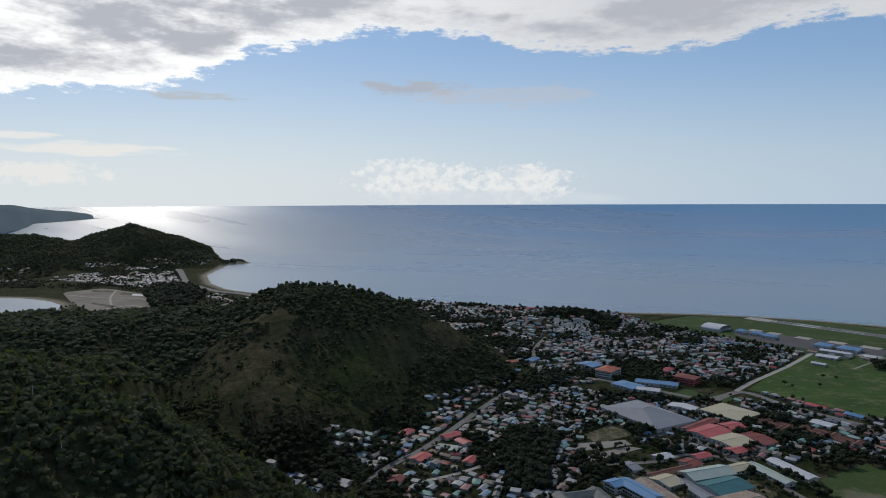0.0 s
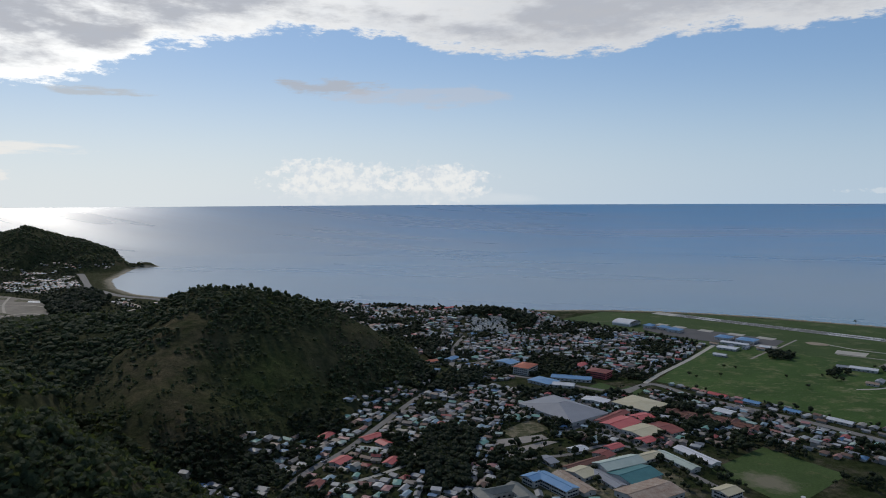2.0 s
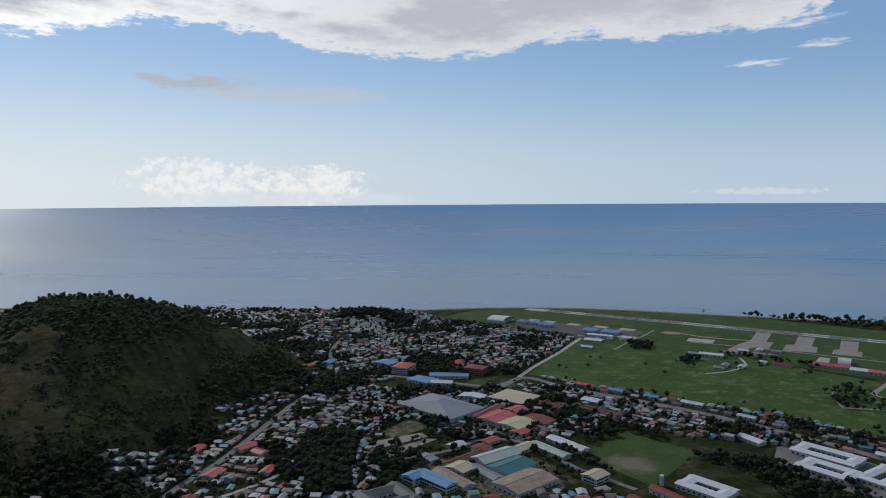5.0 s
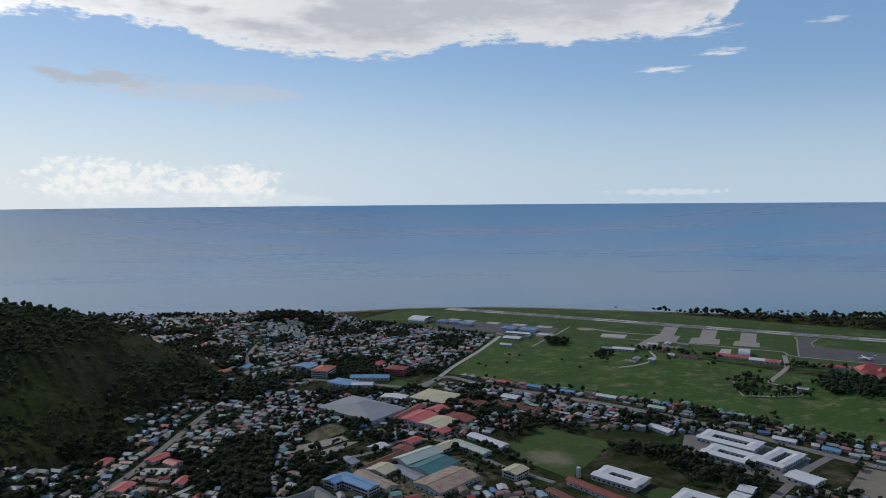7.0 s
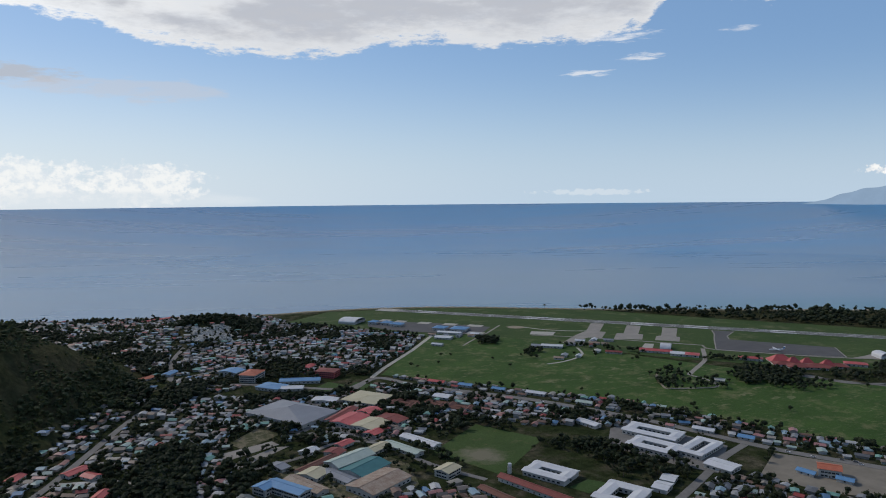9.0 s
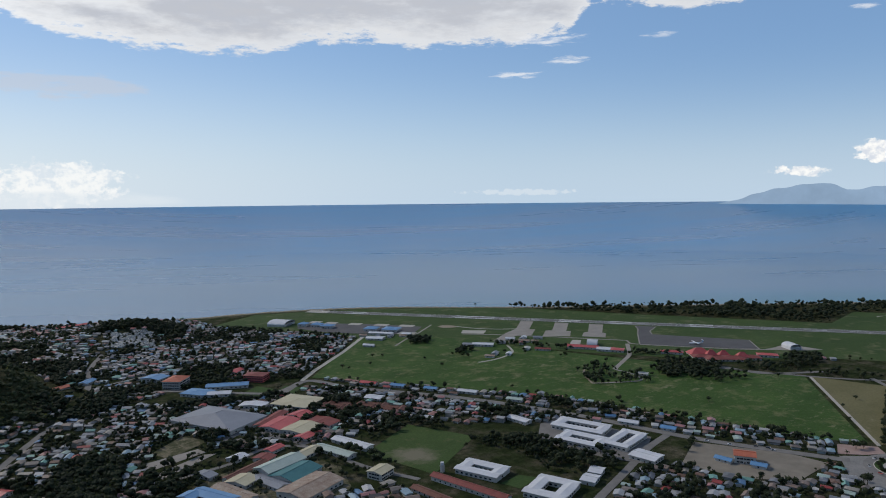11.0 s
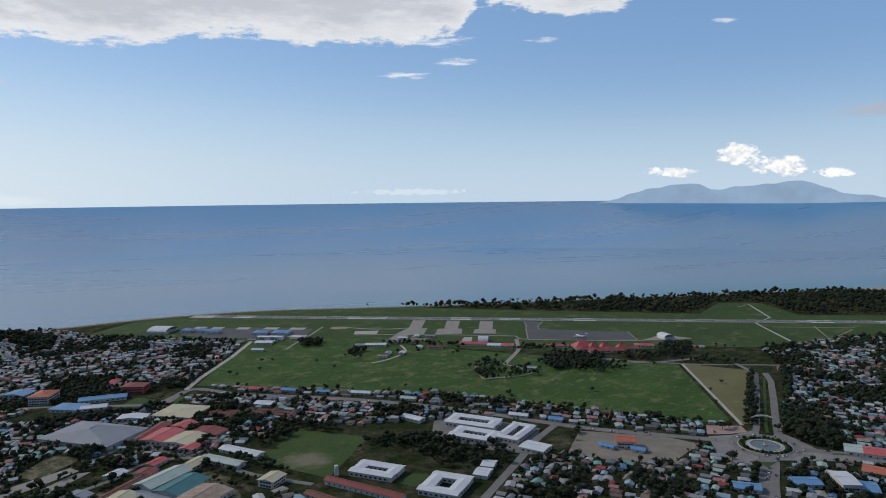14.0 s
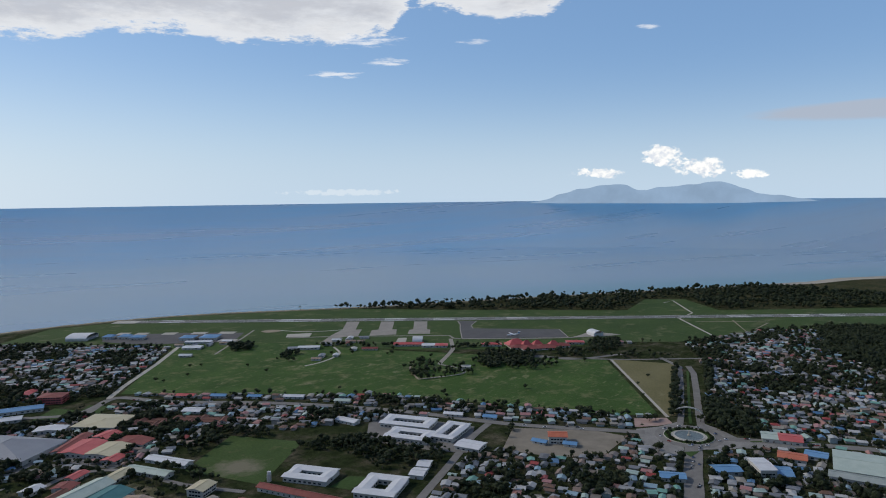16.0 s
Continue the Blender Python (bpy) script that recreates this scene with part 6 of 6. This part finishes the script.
# single trees that stand apart from the mass
crown_meshes, trunk_mesh = {}, {}
for kind in ("broad", "small"):
    crown_meshes[kind] = [raw_mesh("crown", v, f) for v, f in CROWNS[kind]]
    for me in crown_meshes[kind]:
        me.materials.append(m_leaf)
    trunk_mesh[kind] = raw_mesh("trunk", *TRUNKS[kind])
    trunk_mesh[kind].materials.append(m_trunk)


def tree(x, y, z, kind, size, label="dark green broad-leaved tree between the houses"):
    e = thing("tree", x, y, z, rng.uniform(0, 360), label, "tree", "trees of the town")
    e.scale = (size, size, size * rng.uniform(0.9, 1.15))
    share("trunk", trunk_mesh[kind], e)
    share("crown", crown_meshes[kind][int(rng.integers(len(crown_meshes[kind])))], e)


FIELD_TREES = [(513, 675), (509, 692), (516, 668), (520, 676), (570, 661), (584, 637), (622, 646), (615, 597), (611, 601), (686, 555), (421, 743), (398, 709), (364, 715), (368, 706), (432, 737), (466, 692), (520, 695), (533, 698), (545, 702), (597, 654), (635, 614), (588, 379), (518, 431), (514, 424), (528, 371), (705, 296), (670, 292), (634, 271), (542, 271), (463, 651), (576, 234), (593, 717), (468, 531)]
for x, y in FIELD_TREES:
    tree(x * K, y * K, 0, "broad", rng.uniform(0.6, 1.1), "lone dark tree standing in the meadow")
for x, y in ((572, 233), (566, 236), (596, 192), (601, 189), (580, 182), (592, 200), (499, 200), (505, 205)):
    tree(x * K, y * K, 0.3, "broad", rng.uniform(0.9, 1.4), "broad dark tree beside the roundabout")
for q in town[:260]:
    tree(*q)
grow("town_trees", town[260:], "dark green trees scattered through the town")

hills = []
FORE = [(-900, 900), (-560, 860), (-400, 730), (-270, 600), (-170, 545), (-110, 480), (-60, 430), (0, 380), (-40, 160), (-300, 120), (-700, 200)]
hills += scatter(FORE, 23000, ["bush"], (2.0, 3.5), False, 3, 300)
hills += scatter(FORE, 1600, ["broad", "small"], (0.9, 1.4), False, 3, 300)
MID = [(-760, 640), (-420, 700), (-260, 560), (-170, 520), (-100, 560), (0, 640), (60, 700), (90, 800), (40, 900), (-420, 1060), (-900, 1050)]
slope = scatter(MID, 22000, ["bush"], (0.6, 1.9), False, 2, 300)
sx_, sy_, sz_ = (np.array([q[k] for q in slope]) for k in range(3))
hollow = np.abs(fractal(sx_, sy_, 90, 31, 4) - 0.5) * 2
thick = hollow < 0.13 + 0.20 * fractal(sx_, sy_, 70, 52, 3) + 0.9 * np.clip((sz_ - 78) / 45, 0, 1)
hills += [q for q, k in zip(slope, thick | (np.arange(len(slope)) % 9 == 0)) if k]
hills += scatter(MID, 9000, ["bush", "bush", "small"], (1.0, 2.0), False, 92, 300, 41, 0.15)
hills += scatter([(-760, 640), (-420, 640), (-300, 560), (-190, 700), (-250, 860), (-420, 1000), (-900, 950)], 9000, ["bush"], (1.5, 3.0), False, 2, 300, 12, 0.32)
hills += scatter([(-170, 520), (-60, 590), (60, 700), (90, 800), (60, 860), (-20, 720), (-120, 600)], 2600, ["bush", "small"], (0.9, 1.9), False, 2, 40)
hills += scatter([(-1900, 1650), (-1150, 1820), (-760, 2000), (-640, 2140), (-760, 2330), (-1000, 2600), (-1900, 2600)], 14000, ["bush"], (1.7, 3.1), False, 3, 300, 19, 0.12, 160)
hills += scatter([(0, 1130), (80, 1060), (160, 1060), (260, 1110), (230, 1170), (80, 1180)], 500, ["broad", "small"], (0.8, 1.2), True, -1, 300)
hx, hy = np.array([q[0] for q in hills]), np.array([q[1] for q in hills])
worn = along(plan([(-185, 690), (-165, 615), (-158, 535)]), hx, hy)[0] < 14 + 44 * fractal(hx, hy, 40, 8, 3)
keep = ~inside(plan(FOOT), hx, hy) & ~(worn & (fractal(hx, hy, 18, 3, 2) < 0.53))
hills = [q for q, k in zip(hills, keep) if k] + scatter(FOOT, 420, ["broad", "small", "bush"], (0.8, 1.3))
grow("hill_trees", hills, "dense dark scrub and trees on the hills", trunks=False, leaf=m_scrub_leaf)

shorewood = scatter(EAST, 3600, ["broad"], (0.8, 1.3), k=1)
shorewood += scatter(SHORE_WOOD, 11000, ["broad", "broad", "bush"], (0.9, 1.5), k=1) + scatter(SHORE_WOOD, 4500, ["broad"], (1.4, 2.1), gap=0.46, size_of=70, k=1)
shorewood += scatter([(-646, 1459), (-608, 1604), (-510, 1455), (-470, 1262), (-541, 1244)], 1700, ["bush", "broad"], (1.4, 2.4), False, -1, 60)
shorewood += scatter([(-1600, 2060), (-780, 2020), (-760, 1940), (-620, 1640), (-700, 1560), (-860, 1580), (-1300, 1500)], 6000, ["bush"], (1.4, 2.6), True, -1, 60, 5, 0.42, 120)
shorewood += scatter([(-980, 1560), (-820, 1640), (-620, 1620), (-500, 1440), (-420, 1380), (-330, 1310), (-470, 1250), (-560, 1180), (-760, 1200), (-700, 1380), (-840, 1540)], 2600, ["bush", "small"], (1.0, 1.9), True, -1, 20, 3, 0.42, 90)
shorewood += scatter([(-150, 1375), (100, 1262), (300, 1182), (310, 1160), (80, 1230), (-150, 1340)], 420, ["broad"], (0.8, 1.4), False, -1, 60)
grow("shore_trees", shorewood, "dark belt of trees along the shore and airfield")
palms = scatter([(760, 985), (905, 864), (1095, 742), (1290, 608), (1520, 450), (1660, 340), (1640, 322), (1490, 435), (1260, 590), (1070, 722), (880, 845), (740, 960)], 520, ["palm"], (0.8, 1.25))
palms += scatter(QUARTERS[2][0], 160, ["palm"], (0.7, 1.0)) + scatter(EAST, 60, ["palm"], (0.8, 1.1), k=1)
grow("palms", palms, "slender coconut palms standing along the shore", leaf=m_palm)


# ---- shrubs, cars ----
bush_meshes = [raw_mesh("foliage", v, f) for v, f in CROWNS["bush"]]
for me in bush_meshes:
    me.materials.append(m_hedge)
for k in range(30):
    a, r = 2 * math.pi * (k + rng.uniform(-0.2, 0.2)) / 30, rng.uniform(19.8, 24.5)
    e = thing("shrub", RB_C[0] * K + r * math.cos(a), RB_C[1] * K + r * math.sin(a), 0.6, rng.uniform(0, 360), "rounded dark green shrub on the roundabout", "shrub", "roundabout shrubs")
    sc = rng.uniform(0.9, 1.5)
    e.scale = (sc, sc, sc)
    share("foliage", bush_meshes[k % len(bush_meshes)], e)

CAR_PAINT, car_t, car_b = material("car_paint", 0.35, 0.0, 0.5)
car_t.links.new(ramp_of(car_t, random_of(car_t, False), [(0.0, (0.75, 0.75, 0.75)), (0.35, (0.08, 0.08, 0.09)), (0.55, (0.45, 0.46, 0.48)), (0.75, (0.42, 0.05, 0.04)), (0.85, (0.10, 0.18, 0.40))], True), car_b.inputs["Base Color"])
m_tyre = plain("tyre", (0.02, 0.02, 0.02), (0.035, 0.035, 0.035), 2, 0.9)


def car_body_bm():
    bm = bmesh.new()
    side = [(-2.1, 0.35), (2.1, 0.35), (2.15, 0.8), (1.1, 0.95), (-2.1, 0.98)]
    rows = [[bm.verts.new((x, y, z)) for y, z in side] for x in (-0.88, 0.88)]
    bm.faces.new(rows[0]), bm.faces.new(rows[1][::-1])
    for k in range(len(side)):
        j = (k + 1) % len(side)
        bm.faces.new((rows[0][k], rows[0][j], rows[1][j], rows[1][k]))
    bmesh.ops.recalc_face_normals(bm, faces=bm.faces)
    return bm


def cabin_bm():
    bm = bmesh.new()
    lo = [bm.verts.new(p) for p in ((-0.84, -1.7, 0.95), (0.84, -1.7, 0.95), (0.84, 1.0, 0.94), (-0.84, 1.0, 0.94))]
    hi = [bm.verts.new(p) for p in ((-0.68, -1.3, 1.5), (0.68, -1.3, 1.5), (0.68, 0.35, 1.5), (-0.68, 0.35, 1.5))]
    bm.faces.new(hi)
    for k in range(4):
        bm.faces.new((lo[k], lo[(k + 1) % 4], hi[(k + 1) % 4], hi[k]))
    bmesh.ops.recalc_face_normals(bm, faces=bm.faces)
    return bm


body_me, cabin_me = mesh_of("body", car_body_bm(), CAR_PAINT), mesh_of("cabin", cabin_bm(), m_glass)
wheel_me = mesh_of("wheel", disc_bm(0, 0.34, -0.1, 0.1, 10), m_tyre)


def car(x, y, turn):
    e = thing("car", x * K, y * K, 0.42, turn, "small car on the road", "car", "cars on the roads")
    share("body", body_me, e), share("cabin", cabin_me, e)
    for wx in (-0.8, 0.8):
        for wy in (-1.3, 1.3):
            share("wheel", wheel_me, e, pose(wx, wy, 0.32, 0, 90, 0))


def park(line, count, side):
    line = smooth_line(line)
    for k in range(count):
        u = rng.uniform(0.03, 0.97) * (len(line) - 1)
        i = int(u)
        p, q = Vector(line[i]), Vector(line[i + 1])
        m_ = p.lerp(q, u - i)
        d = (q - p).normalized()
        o = side * rng.choice([-1, 1]) * rng.uniform(0.6, 1.0) / K
        car(m_.x - d.y * o, m_.y + d.x * o, math.degrees(math.atan2(-d.x, d.y)) + rng.choice([0, 180]))


park([(308, 690), (336, 633), (401, 540), (452, 436), (486, 330), (520, 262)], 16, 3.2)
park([(536, 184), (500, 172), (440, 152), (400, 138)], 14, 4.2)
park([(560, 176), (584, 125), (612, 60)], 12, 3.5)
park([(598, 216), (690, 250), (770, 281)], 4, 2.5)
for k in range(9):
    a = 2 * math.pi * k / 9 + rng.uniform(-0.2, 0.2)
    r = 23.5
    car(RB_C[0] + r * math.cos(a), RB_C[1] + r * math.sin(a), math.degrees(a))
park([(-56, 460), (-37, 505), (-12, 542), (35, 637)], 5, 2.0)

# two small masts on the near hill
for x, y in ((-273, 444), (-228, 396)):
    z = height_at(x, y)
    mast = thing("hill_mast", x, y, z, 15, "small white mast on a concrete base", "mast")
    part("base", box_bm((-1.2, 1.2, -1.2, 1.2, -1.0, 1.6)), m_plaster, mast)
    part("pole", tube_bm([(-0.12, 0, 0.01), (-0.1, 0, 0.16), (6.5, 0, 0.1), (6.6, 0, 0.01)], 8), m_white, mast).matrix_basis = pose(0, 0, 1.5, 90, 0, 0)
